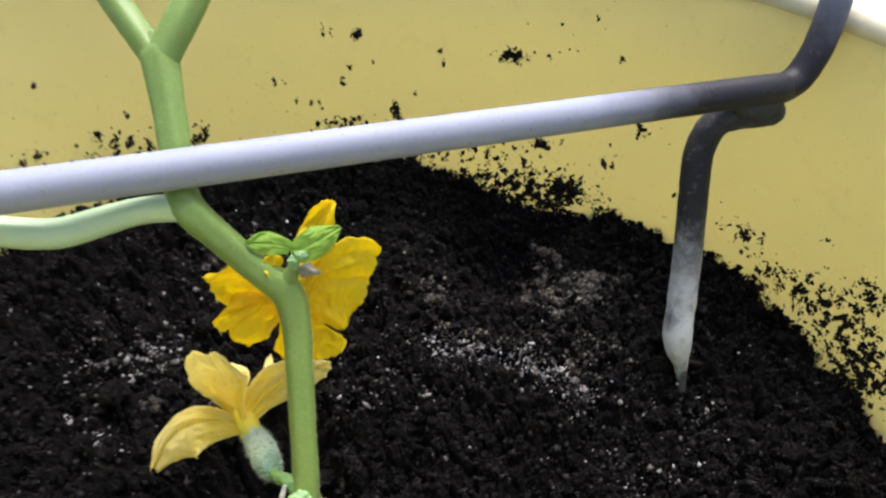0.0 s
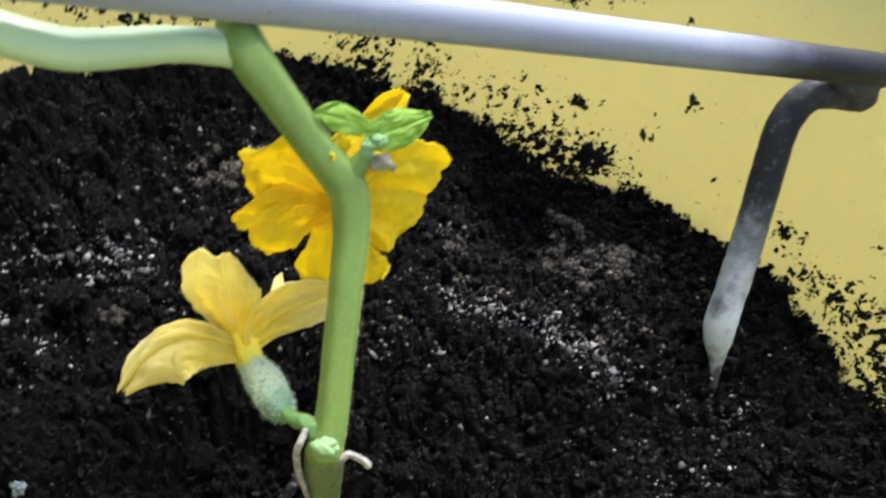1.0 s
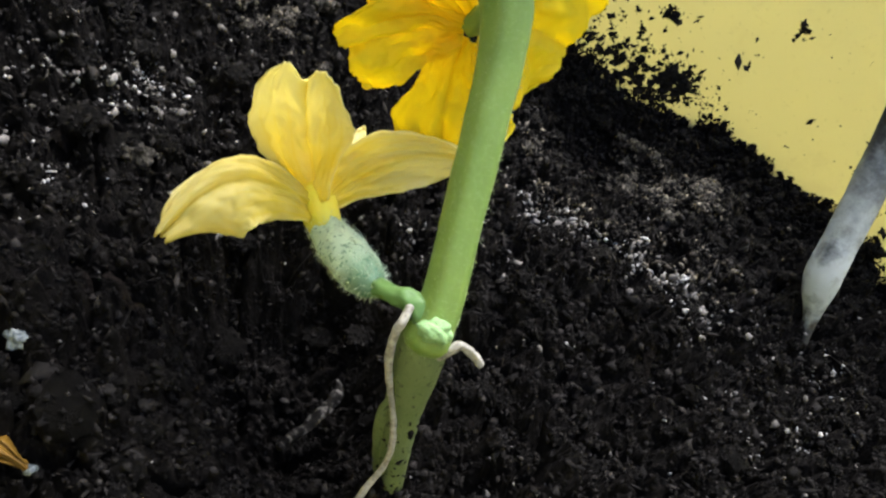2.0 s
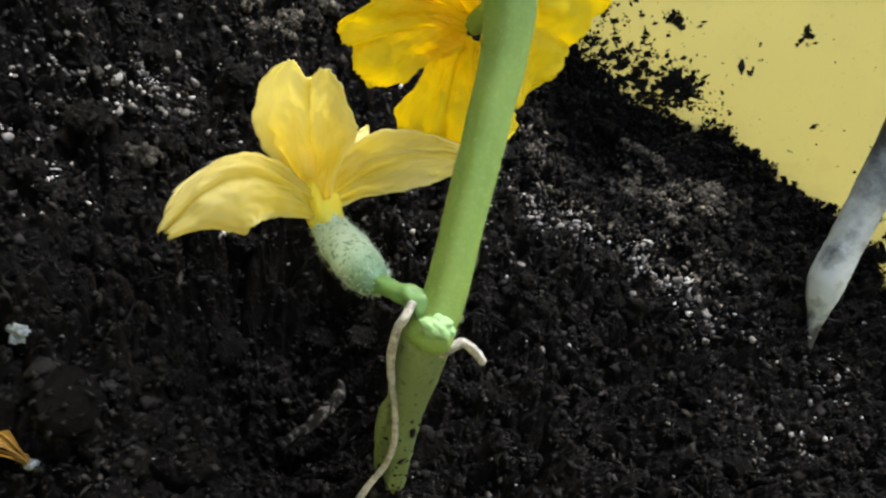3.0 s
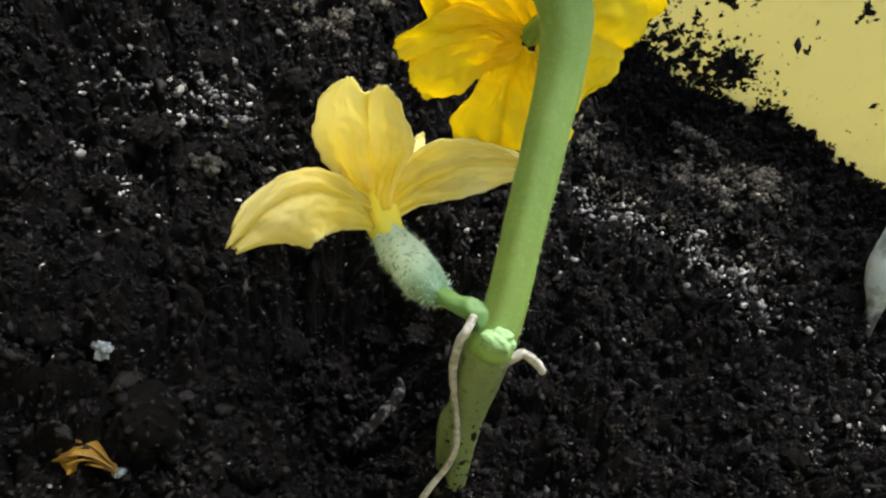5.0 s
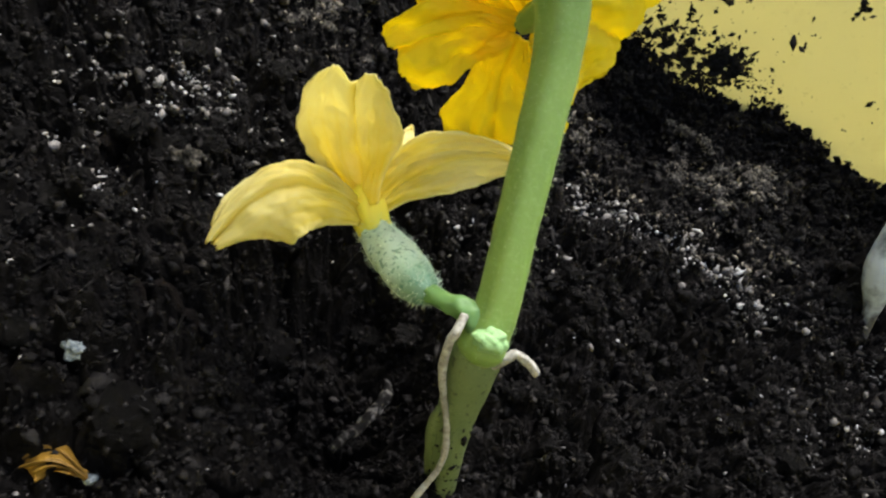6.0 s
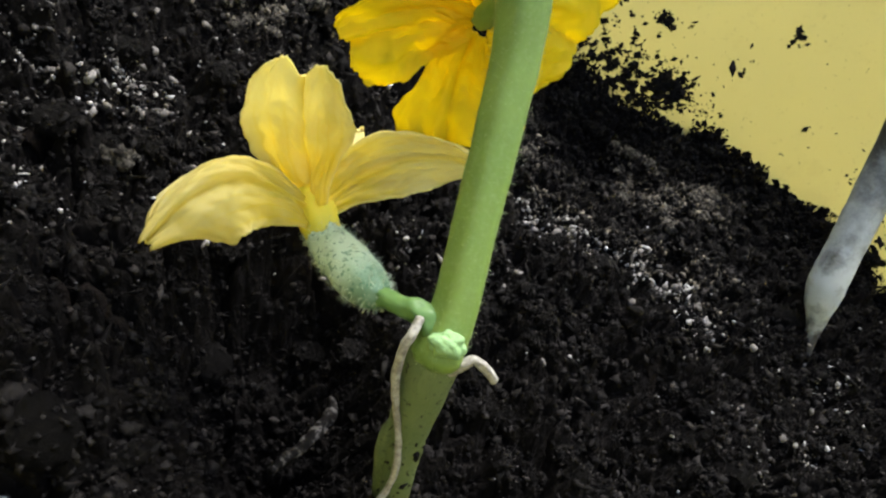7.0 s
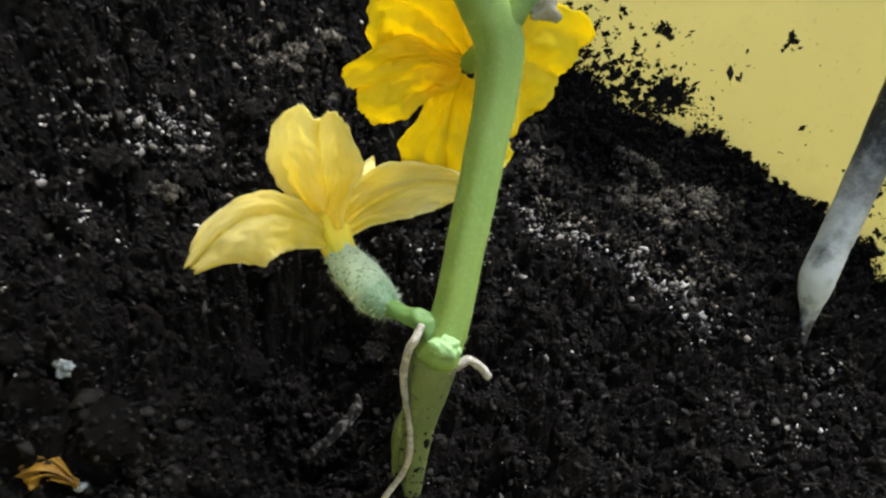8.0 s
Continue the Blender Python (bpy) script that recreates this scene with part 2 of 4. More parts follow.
ragged.operation = "MULTIPLY_ADD"
M_LEG.put(ragged.inputs[0], M_LEG.noise(700, 6, 0.7))
ragged.inputs[1].default_value = 0.006
M_LEG.t.links.new(chip.outputs["Value"], ragged.inputs[2])
c = M_LEG.mix(M_LEG.ramp(ragged.outputs[0], (0.0058, 1.0), (0.0062, 0.0)), c, (0.02, 0.018, 0.016))
low = M_LEG.node("ShaderNodeMath")
low.operation = "MULTIPLY_ADD"
M_LEG.put(low.inputs[0], M_LEG.noise(500, 5))
low.inputs[1].default_value = -0.016
M_LEG.t.links.new(lz, low.inputs[2])
c = M_LEG.mix(M_LEG.ramp(low.outputs[0], (0.1545, 0.95), (0.1575, 0.0)), c, (0.03, 0.027, 0.024))
M_LEG.colour(c).bump(wear, 0.3, 0.0006)

M_TWIG = Mat("rotted_twig", 0.8, 0.08)
# the pale flecks also paint the glints along the twig's edge
M_TWIG.colour(M_TWIG.ramp(M_TWIG.noise(700, 5), (0.42, (0.003, 0.0027, 0.0025)), (0.54, (0.008, 0.0074, 0.007)), (0.62, (0.085, 0.082, 0.078))))
M_BARK = Mat("bark_chip", 0.8, 0.1)
M_BARK.colour(M_BARK.mix(M_BARK.ramp(M_BARK.noise(900, 6, 0.75), (0.4, 0.0), (0.65, 1.0)), (0.0015, 0.0012, 0.001), (0.012, 0.0085, 0.007))).bump(M_BARK.noise(2000, 5), 0.9, 0.001)
M_WHITE = Mat("white_backdrop", 0.5, 0.4)
M_WHITE.colour(M_WHITE.mix(M_WHITE.noise(8, 5), (0.80, 0.80, 0.80), (0.76, 0.77, 0.78)))


# ---- mesh helpers ----
def mesh_of(name, verts, faces, material, smooth=True, uvs=None):
    me = bpy.data.meshes.new(name)
    me.from_pydata([tuple(v) for v in verts], [], [tuple(q) for q in faces])
    if uvs is not None:
        layer = me.uv_layers.new(name="UVMap")
        loops = np.empty(len(me.loops), dtype=np.int32)
        me.loops.foreach_get("vertex_index", loops)
        layer.data.foreach_set("uv", np.asarray(uvs, dtype=np.float32)[loops].ravel())
    if smooth:
        me.shade_smooth()
    me.materials.append(material.m)
    return me


def part(name, me, parent=None, label=""):
    ob = new(name, me)
    if parent is not None:
        ob.parent = parent
    return tagged(ob, label=label)


def spline(points, n):
    """A smooth curve through rows of numbers (Catmull-Rom)."""
    p = np.asarray(points, float)
    p = np.vstack([2 * p[0] - p[1], p, 2 * p[-1] - p[-2]])
    out = []
    for s in np.linspace(0, len(p) - 3 - 1e-9, n):
        i, u = int(s), s - int(s)
        a, b, c0, d = p[i : i + 4]
        out.append(0.5 * (2 * b + (c0 - a) * u + (2 * a - 5 * b + 4 * c0 - d) * u * u + (3 * b - a - 3 * c0 + d) * u**3))
    return np.array(out)


def frames_along(path):
    t = np.gradient(path, axis=0)
    t /= np.linalg.norm(t, axis=1)[:, None]
    side = np.cross(t[0], (0.3, 0.2, 0.93))
    sides = []
    for k in range(len(path)):
        side = side - t[k] * (side @ t[k])
        side /= np.linalg.norm(side)
        sides.append(side)
    s = np.array(sides)
    return t, s, np.cross(t, s)


def tube(name, rows, material, n=40, ring=18, ridges=0, ridge=0.0, rough=0.0, ends=(0.6, 0.6)):
    """A closed tube through rows of x, y, z, radius, with rounded ends, ridges along it and a little unevenness."""
    q = spline(rows, n)
    path, rad = q[:, :3], q[:, 3]
    t, s, b = frames_along(path)
    caps = [(-0.9, 0.42), (-0.55, 0.8)]
    line, radii, fs, fb = [], [], [], []
    for d, k in caps:
        line.append(path[0] + t[0] * d * rad[0] * ends[0])
        radii.append(rad[0] * k)
        fs.append(s[0])
        fb.append(b[0])
    for k in range(n):
        line.append(path[k])
        radii.append(rad[k])
        fs.append(s[k])
        fb.append(b[k])
    for d, k in reversed(caps):
        line.append(path[-1] - t[-1] * d * rad[-1] * ends[1])
        radii.append(rad[-1] * k)
        fs.append(s[-1])
        fb.append(b[-1])
    verts = []
    for p, r, u, v in zip(line, radii, fs, fb):
        for a in np.linspace(0, 2 * math.pi, ring, endpoint=False):
            k = 1 + ridge * math.cos(ridges * a)
            if rough:
                k += rough * noise.noise(Vector(p * 420 + u * math.cos(a) * 2 + v * math.sin(a) * 2))
            verts.append(p + r * k * (u * math.cos(a) + v * math.sin(a)))
    m = len(line)
    faces = [(i * ring + j, i * ring + (j + 1) % ring, (i + 1) * ring + (j + 1) % ring, (i + 1) * ring + j) for i in range(m - 1) for j in range(ring)]
    faces.append(tuple(reversed(range(ring))))
    faces.append(tuple(range((m - 1) * ring, m * ring)))
    return mesh_of(name, verts, faces, material)


def hairs_on(me, count, length, thick, material, name, seed, keep=None):
    """Short tapered hairs standing on the faces of a mesh."""
    rng = random.Random(seed)
    polys = [p for p in me.polygons if len(p.vertices) == 4]
    verts, faces = [], []
    for _ in range(count):
        p = rng.choice(polys)
        a, b, c0, d = [me.vertices[v].co for v in p.vertices]
        u, w = rng.random(), rng.random()
        at = (a * (1 - u) + b * u) * (1 - w) + (d * (1 - u) + c0 * u) * w
        if keep and not keep(at):
            continue
        nrm = (p.normal + Vector((rng.uniform(-0.4, 0.4), rng.uniform(-0.4, 0.4), rng.uniform(-0.4, 0.4)))).normalized()
        s = nrm.orthogonal().normalized()
        t = nrm.cross(s)
        k = len(verts)
        ln = length * rng.uniform(0.5, 1.3)
        for q in range(3):
            an = q * 2.094
            verts.append(at - nrm * thick + (s * math.cos(an) + t * math.sin(an)) * thick)
        verts.append(at + nrm * ln)
        faces += [(k, k + 1, k + 3), (k + 1, k + 2, k + 3), (k + 2, k, k + 3)]
    return mesh_of(name, verts, faces, material, smooth=False)


def lump(name, at, radius, material, rough=0.35, grain=900, squash=(1, 1, 1)):
    """An uneven soft knob."""
    bm = bmesh.new()
    bmesh.ops.create_icosphere(bm, subdivisions=4, radius=1.0)
    for v in bm.verts:
        d = v.co.copy()
        p = Vector((d.x * squash[0], d.y * squash[1], d.z * squash[2])) * radius
        k = 1 + rough * noise.noise((p + Vector(at)) * grain) + 0.4 * rough * noise.noise((p + Vector(at)) * grain * 2.7)
        v.co = Vector(at) + p * k
    me = bpy.data.meshes.new(name)
    bm.to_mesh(me)
    bm.free()
    me.shade_smooth()
    me.materials.append(material.m)
    return me


ICO = bmesh.new()
bmesh.ops.create_icosphere(ICO, subdivisions=1, radius=1.0)
ICO_V = np.array([v.co[:] for v in ICO.verts])
ICO_F = np.array([[v.index for v in f.verts] for f in ICO.faces])
ICO.free()
OCTA_V = np.array([(1, 0, 0), (-1, 0, 0), (0, 1, 0), (0, -1, 0), (0, 0, 1), (0, 0, -1)], float)
OCTA_F = np.array([(0, 2, 4), (2, 1, 4), (1, 3, 4), (3, 0, 4), (2, 0, 5), (1, 2, 5), (3, 1, 5), (0, 3, 5)])


def crumbs(name, places, sizes, material, rng, flat=None, stretch=0.35, jag=0.38, small=False):
    """Many uneven clods in one mesh. flat: directions along which they are pressed thin."""
    tv, tf = (OCTA_V, OCTA_F) if small else (ICO_V, ICO_F)
    count, nv = len(places), len(tv)
    shape = tv[None] * (1 + rng.uniform(-jag, jag, (count, nv, 1)))
    shape *= np.exp(rng.normal(0, stretch, (count, 1, 3)))
    q = rng.normal(size=(count, 4))
    q /= np.linalg.norm(q, axis=1)[:, None]
    w, x, y, z = q.T
    rot = np.stack(
        [1 - 2 * (y * y + z * z), 2 * (x * y - z * w), 2 * (x * z + y * w), 2 * (x * y + z * w), 1 - 2 * (x * x + z * z), 2 * (y * z - x * w), 2 * (x * z - y * w), 2 * (y * z + x * w), 1 - 2 * (x * x + y * y)], -1
    ).reshape(-1, 3, 3)
    shape = np.einsum("nij,nvj->nvi", rot, shape) * np.asarray(sizes)[:, None, None]
    if flat is not None:
        along = np.einsum("nvi,ni->nv", shape, flat)
        shape -= 0.6 * along[:, :, None] * flat[:, None, :]
    verts = (shape + np.asarray(places)[:, None, :]).reshape(-1, 3)
    faces = (tf[None] + (np.arange(count) * nv)[:, None, None]).reshape(-1, 3)
    me = bpy.data.meshes.new(name)
    me.vertices.add(len(verts))
    me.vertices.foreach_set("co", verts.astype(np.float32).ravel())
    me.loops.add(faces.size)
    me.loops.foreach_set("vertex_index", faces.astype(np.int32).ravel())
    me.polygons.add(len(faces))
    me.polygons.foreach_set("loop_start", np.arange(0, faces.size, 3, dtype=np.int32))
    me.update(calc_edges=True)
    me.validate()
    me.materials.append(material.m)
    return me


# ---- the bucket ----
CX, CY = 0.0293, 0.0008
RIM_Z = 0.2575


def bucket_radius(z):
    return 0.1449 + 0.17 * (z - 0.2)


def lean(x, z):
    """The bucket stands a little askew: one side of its rim is higher."""
    k = min(1.0, max(0.0, z / 0.2))
    return z - 0.09 * (x - CX) * k * k


def turned(profile, name, material, around=180, wobble=0.0):
    verts = []
    for r, z in profile:
        for a in np.linspace(0, 2 * math.pi, around, endpoint=False):
            rr = r + wobble * noise.noise(Vector((math.cos(a) * 2, math.sin(a) * 2, z * 6)))
            x, y = CX + rr * math.cos(a), CY + rr * math.sin(a)
            verts.append((x, y, lean(x, z)))
    m = len(profile)
    faces = [(i * around + j, i * around + (j + 1) % around, (i + 1) * around + (j + 1) % around, (i + 1) * around + j) for i in range(m - 1) for j in range(around)]
    return verts, faces, m


def make_bucket():
    root = tagged(new("bucket"), "pale yellow plastic bucket, soil-smeared inside, half full of potting soil", "bucket")
    th = 0.002
    prof = [(0.03, 0.0), (bucket_radius(0) - 0.004 + th, 0.0)]
    prof += [(bucket_radius(z) + th, z) for z in np.linspace(0.005, RIM_Z, 24)]
    inner = [(bucket_radius(z), z) for z in np.linspace(RIM_Z, 0.004, 40)] + [(0.03, 0.004)]
    verts, faces, m = turned(prof + inner, "wall", M_BUCKET, wobble=0.0006)
    n = 180
    faces.append(tuple(reversed(range(n))))
    faces.append(tuple(range((m - 1) * n, m * n)))
    part("wall", mesh_of("wall", verts, faces, M_BUCKET), root)
    r = bucket_radius(RIM_Z) + 0.0035
    ring = [(r + 0.0048 * math.cos(a) * 1.1, RIM_Z + 0.0012 + 0.0042 * math.sin(a)) for a in np.linspace(0, 2 * math.pi, 15)]
    verts, faces, m = turned(ring, "rim", M_RIM)
    part("rim", mesh_of("rim", verts, faces, M_RIM), root, "rolled yellow rim, coloured pale as if brightly lit")
    return root


make_bucket()

# ---- what the bucket stands on: an added floor, white in place of the daylight beyond the rim ----
def slab(name, x0, x1, y0, y1, z0, z1, material, bevel=0.004):
    bm = bmesh.new()
    bmesh.ops.create_cube(bm, size=1.0)
    for v in bm.verts:
        v.co = Vector(((x0 + x1) / 2 + v.co.x * (x1 - x0), (y0 + y1) / 2 + v.co.y * (y1 - y0), (z0 + z1) / 2 + v.co.z * (z1 - z0)))
    bmesh.ops.bevel(bm, geom=bm.edges[:], offset=bevel, segments=2, affect="EDGES")
    me = bpy.data.meshes.new(name)
    bm.to_mesh(me)
    bm.free()
    me.materials.append(material.m)
    return new(name, me)


tagged(slab("ground", -20, 20, -20, 20, -0.05, 0.0, M_WHITE), "added plain white floor under the bucket, standing in for bright daylight beyond the rim", "floor", kind="structure")


# ---- the soil ----
def bell(x, y, cx, cy, s):
    return math.exp(-((x - cx) ** 2 + (y - cy) ** 2) / (2 * s * s))


def soil_z(x, y):
    """The soil's height: it rises towards the wall, with a hollow at the stem and a cleft at the back."""
    yy = max(y, -0.06)
    z = 0.149 - 0.1387 * x + 0.2741 * yy + 0.7632 * x * x + 0.0315 * x * yy - 0.4287 * yy * yy
    z += 0.0038 * bell(x, y, 0.022, 0.085, 0.02) + 0.0135 * bell(x, y, -0.050, -0.004, 0.018) + 0.003 * bell(x, y, 0.068, 0.055, 0.012)
    r = min(1.0, max(0.0, (math.hypot(x - CX, y - CY) - 0.108) / 0.032))
    z += r * r * (3 - 2 * r) * (0.003 - 0.085 * x + 0.0045 * min(1.0, max(0.0, (x - 0.08) / 0.02)) - 0.004 * min(1.0, max(0.0, (x - 0.12) / 0.03)))
    z += 0.0028 * bell(x, y, 0.071, 0.093, 0.008)
    z += 0.0035 * bell(x, y, 0.007, -0.003, 0.008) - 0.003 * bell(x, y, -0.038, 0.014, 0.007)
    # hollow cut extra deep, with an added dip, to hold shade under the flower
    hole = ((x + 0.0140) / 0.0180) ** 2 + ((y - 0.0215) / 0.0200) ** 2
    z -= 0.023 * math.exp(-hole * hole) + 0.002 * bell(x, y, -0.006, 0.012, 0.010) + 0.006 * bell(x, y, -0.017, 0.000, 0.009)
    z += 0.002 * bell(x, y, 0.002, 0.138, 0.016) + 0.004 * bell(x, y, -0.030, 0.130, 0.018)
    z -= 0.005 * bell(x, y, 0.058, 0.138, 0.012) + 0.003 * bell(x, y, 0.104, 0.120, 0.008) + 0.002 * bell(x, y, 0.145, 0.080, 0.008)
    return z - 0.0194 * bell(x, y, 0.05, 0.109, 0.013)


def soil_rough(x, y):
    v = Vector((x * 55, y * 55, 0.3))
    z = 0.0040 * noise.noise(v)
    z += 0.0042 * noise.noise(v * 2.7 + Vector((4, 1, 2)))
    # crevices between lumps
    crack = max(0.0, 1 - abs(noise.noise(v * 1.9 + Vector((9, 3, 5)))) / 0.10)
    z -= 0.0034 * crack * crack * (3 - 2 * crack)
    z += 0.0016 * abs(noise.noise(v * 7.3 + Vector((2, 7, 1))))
    # clumps of two sizes with gaps between them
    bent = v + 0.09 * noise.noise_vector(v * 5.0)
    z += 0.0060 * (0.40 - noise.voronoi(bent * 5.2)[0][0]) + 0.0018 * (0.40 - noise.voronoi(bent * 15.0)[0][0])
    z += 0.0006 * noise.noise(v * 37.0)
    return z


def soil_top(x, y):
    return soil_z(x, y) + soil_rough(x, y)


def make_soil():
    around, rings = 1400, 290
    turn = np.concatenate([np.linspace(-0.35, math.pi + 0.35, 1250, endpoint=False), np.linspace(math.pi + 0.35, 2 * math.pi - 0.35, 150, endpoint=False)])
    verts, faces = [(CX, CY, soil_top(CX, CY))], []
    for i in range(1, rings + 1):
        for j in range(around):
            a = turn[j]
            edge = bucket_radius(soil_z(CX + 0.14 * math.cos(a), CY + 0.14 * math.sin(a)) + 0.013 * math.cos(a)) + 0.0006
            r = edge * i / rings
            x, y = CX + r * math.cos(a), CY + r * math.sin(a)
            verts.append((x, y, soil_top(x, y)))
    faces = [(0, 1 + j, 1 + (j + 1) % around) for j in range(around)]
    for i in range(rings - 1):
        for j in range(around):
            p, q = 1 + i * around, 1 + (i + 1) * around
            faces.append((p + j, q + j, q + (j + 1) % around, p + (j + 1) % around))
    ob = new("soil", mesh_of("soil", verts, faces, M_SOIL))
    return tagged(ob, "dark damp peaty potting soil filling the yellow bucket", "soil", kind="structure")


make_soil()
RNG = np.random.default_rng(7)


def scatter(count, x0, x1, y0, y1, margin=0.0):
    out = []
    while len(out) < count:
        x, y = RNG.uniform(x0, x1), RNG.uniform(y0, y1)
        if math.hypot(x - CX, y - CY) < bucket_radius(0.18) - margin:
            out.append((x, y))
    return out


def on_soil(xy, up):
    return np.array([(x, y, soil_top(x, y) + u) for (x, y), u in zip(xy, up)])


# loose crumbs: fine grains everywhere, fewer larger ones
xy = scatter(70000, -0.115, 0.18, -0.045, 0.15)
size = np.clip(np.exp(RNG.normal(math.log(0.00026), 0.4, len(xy))), 0.0001, 0.0008)
heap = np.array([0.0016 * max(0.0, noise.noise(Vector((x * 210, y * 210, 4.0)))) for x, y in xy])
grain_me = crumbs("soil_grains", on_soil(xy, size * 0.4 + heap * RNG.uniform(0, 1, len(xy))), size, M_CRUMB, RNG, stretch=0.55, jag=0.5, small=True)
tagged(new("soil_grains", grain_me), "fine dark grains of damp peat on the soil", "soil", kind="stuff")
xy = scatter(2600, -0.115, 0.18, -0.045, 0.15)
size = np.clip(np.exp(RNG.normal(math.log(0.00055), 0.4, len(xy))), 0.0003, 0.0010)
crumb_me = crumbs("soil_crumbs", on_soil(xy, size * 0.1), size, M_CRUMB, RNG, stretch=0.3, jag=0.65)
tagged(new("soil_crumbs", crumb_me), "loose dark crumbs of peat on the soil", "soil", kind="stuff")

# rounded clods of peat, half sunk
BALL = bmesh.new()
bmesh.ops.create_icosphere(BALL, subdivisions=2, radius=1.0)
BALL_V = [v.co.copy() for v in BALL.verts]
BALL_F = np.array([[v.index for v in f.verts] for f in BALL.faces])
BALL.free()


CRUST = []


def clods(name, rows, material):
    verts, faces = [], []
    for x, y, r in rows:
        k = len(verts)
        sx, sy, sz = r * RNG.uniform(0.8, 1.4), r * RNG.uniform(0.8, 1.3), r * RNG.uniform(0.6, 0.95)
        a = RNG.uniform(0, 6.28)
        ca, sa = math.cos(a), math.sin(a)
        seed = Vector(RNG.uniform(0, 50, 3))
        z = soil_top(x, y) - 0.12 * r
        for d in BALL_V:
            q = 1 + 0.38 * noise.noise(d * 1.5 + seed) + 0.22 * noise.noise(d * 4.2 + seed) + 0.12 * noise.noise(d * 10.0 + seed)
            px1, py1 = d.x * sx * q, d.y * sy * q
            verts.append((x + ca * px1 - sa * py1, y + sa * px1 + ca * py1, z + d.z * sz * q))
        faces.append(BALL_F + k)
        for q in RNG.integers(0, len(BALL_V), int(30 + 2.5e7 * r * r)):
            if BALL_V[q].z > -0.1:
                CRUST.append(verts[k + q])
    return mesh_of(name, verts, np.vstack(faces).tolist(), material)


rows = [(x, y, min(0.0034, max(0.0006, math.exp(RNG.normal(math.log(0.00125), 0.45))))) for x, y in scatter(620, -0.105, 0.165, -0.04, 0.135, 0.004)]
rows += [(x, y, min(0.0036, max(0.0012, math.exp(RNG.normal(math.log(0.0020), 0.35))))) for x, y in scatter(75, -0.085, -0.028, -0.035, 0.045, 0.004)]
rows += [(x, y, min(0.0026, max(0.0008, math.exp(RNG.normal(math.log(0.0014), 0.3))))) for x, y in scatter(110, 0.012, 0.13, -0.02, 0.05, 0.004)]
rows += [(-0.0419, -0.0086, 0.0044), (-0.036, 0.004, 0.0026), (-0.055, 0.012, 0.0026), (-0.033, -0.012, 0.0026), (0.045, 0.015, 0.0024)]
rows = [q for q in rows if math.hypot(q[0] + 0.039, q[1] - 0.012) > 0.009]
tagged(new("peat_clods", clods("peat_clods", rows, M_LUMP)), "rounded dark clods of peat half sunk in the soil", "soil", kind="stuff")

crust_at = np.array(CRUST)
size = np.clip(np.exp(RNG.normal(math.log(0.00022), 0.45, len(crust_at))), 0.00008, 0.0006)
tagged(new("clod_crumbs", crumbs("clod_crumbs", crust_at, size, M_CRUMB, RNG, stretch=0.5, jag=0.5, small=True)), "dark crumbs sticking to clods of peat", "soil", kind="stuff")
rows = [(RNG.normal(0.0700, 0.0050), RNG.normal(0.0915, 0.0042), RNG.uniform(0.0010, 0.0026)) for _ in range(44)]
rows += [(RNG.normal(0.0645, 0.003), RNG.normal(0.118, 0.003), RNG.uniform(0.001, 0.002)) for _ in range(9)]
rows += [(RNG.normal(0.0280, 0.002), RNG.normal(0.0870, 0.002), RNG.uniform(0.001, 0.002)) for _ in range(8)]
rows += [(RNG.normal(-0.0371, 0.006), RNG.normal(0.0901, 0.004), RNG.uniform(0.001, 0.0024)) for _ in range(22)]
rows += [(RNG.normal(0.0640, 0.006), RNG.normal(0.1060, 0.006), RNG.uniform(0.0008, 0.0018)) for _ in range(26)]
tagged(new("dry_clods", clods("dry_clods", rows, M_CRUST)), "grey-brown dried clods of peat in a low mound", "soil", kind="stuff")
mound_at = CRUST[len(crust_at) :]

# crumbly edge along the wall
pile = []
while len(pile) < 11500:
    a = RNG.uniform(-0.35, 1.9)
    d = abs(RNG.normal(0, 0.010))
    r = bucket_radius(0.172) - d
    pile.append((CX + r * math.cos(a), CY + r * math.sin(a)))
size = np.clip(np.exp(RNG.normal(math.log(0.00042), 0.5, len(pile))), 0.00015, 0.0009)
lift = np.array([size[k] * 0.5 + RNG.uniform(0, 1) * 0.006 * max(0.0, noise.noise(Vector((x * 70, y * 70, 9)))) for k, (x, y) in enumerate(pile)])
pile_me = crumbs("soil_clods", on_soil(pile, lift), size, M_CLOD, RNG, stretch=0.45, jag=0.5, small=True)
tagged(new("soil_clods", pile_me), "dark crumbly soil heaped against the bucket wall", "soil", kind="stuff")

# flat flakes of bark and peat
xy = scatter(3800, 0.0, 0.17, -0.04, 0.13, 0.006) + scatter(700, -0.11, 0.0, -0.04, 0.13, 0.006)
size = np.clip(np.exp(RNG.normal(math.log(0.00062), 0.4, len(xy))), 0.0003, 0.0014)
tilt = RNG.normal(size=(len(xy), 3)) * (0.6, 0.6, 0.3) + (0, 0, 1.0)
tilt /= np.linalg.norm(tilt, axis=1)[:, None]
flake_me = crumbs("peat_flakes", on_soil(xy, size * 0.25), size, M_FLAKE, RNG, flat=tilt * 1.19, stretch=0.4, jag=0.55, small=True)
tagged(new("peat_flakes", flake_me), "flat dull flakes of peat and bark on the soil", "soil", kind="stuff")

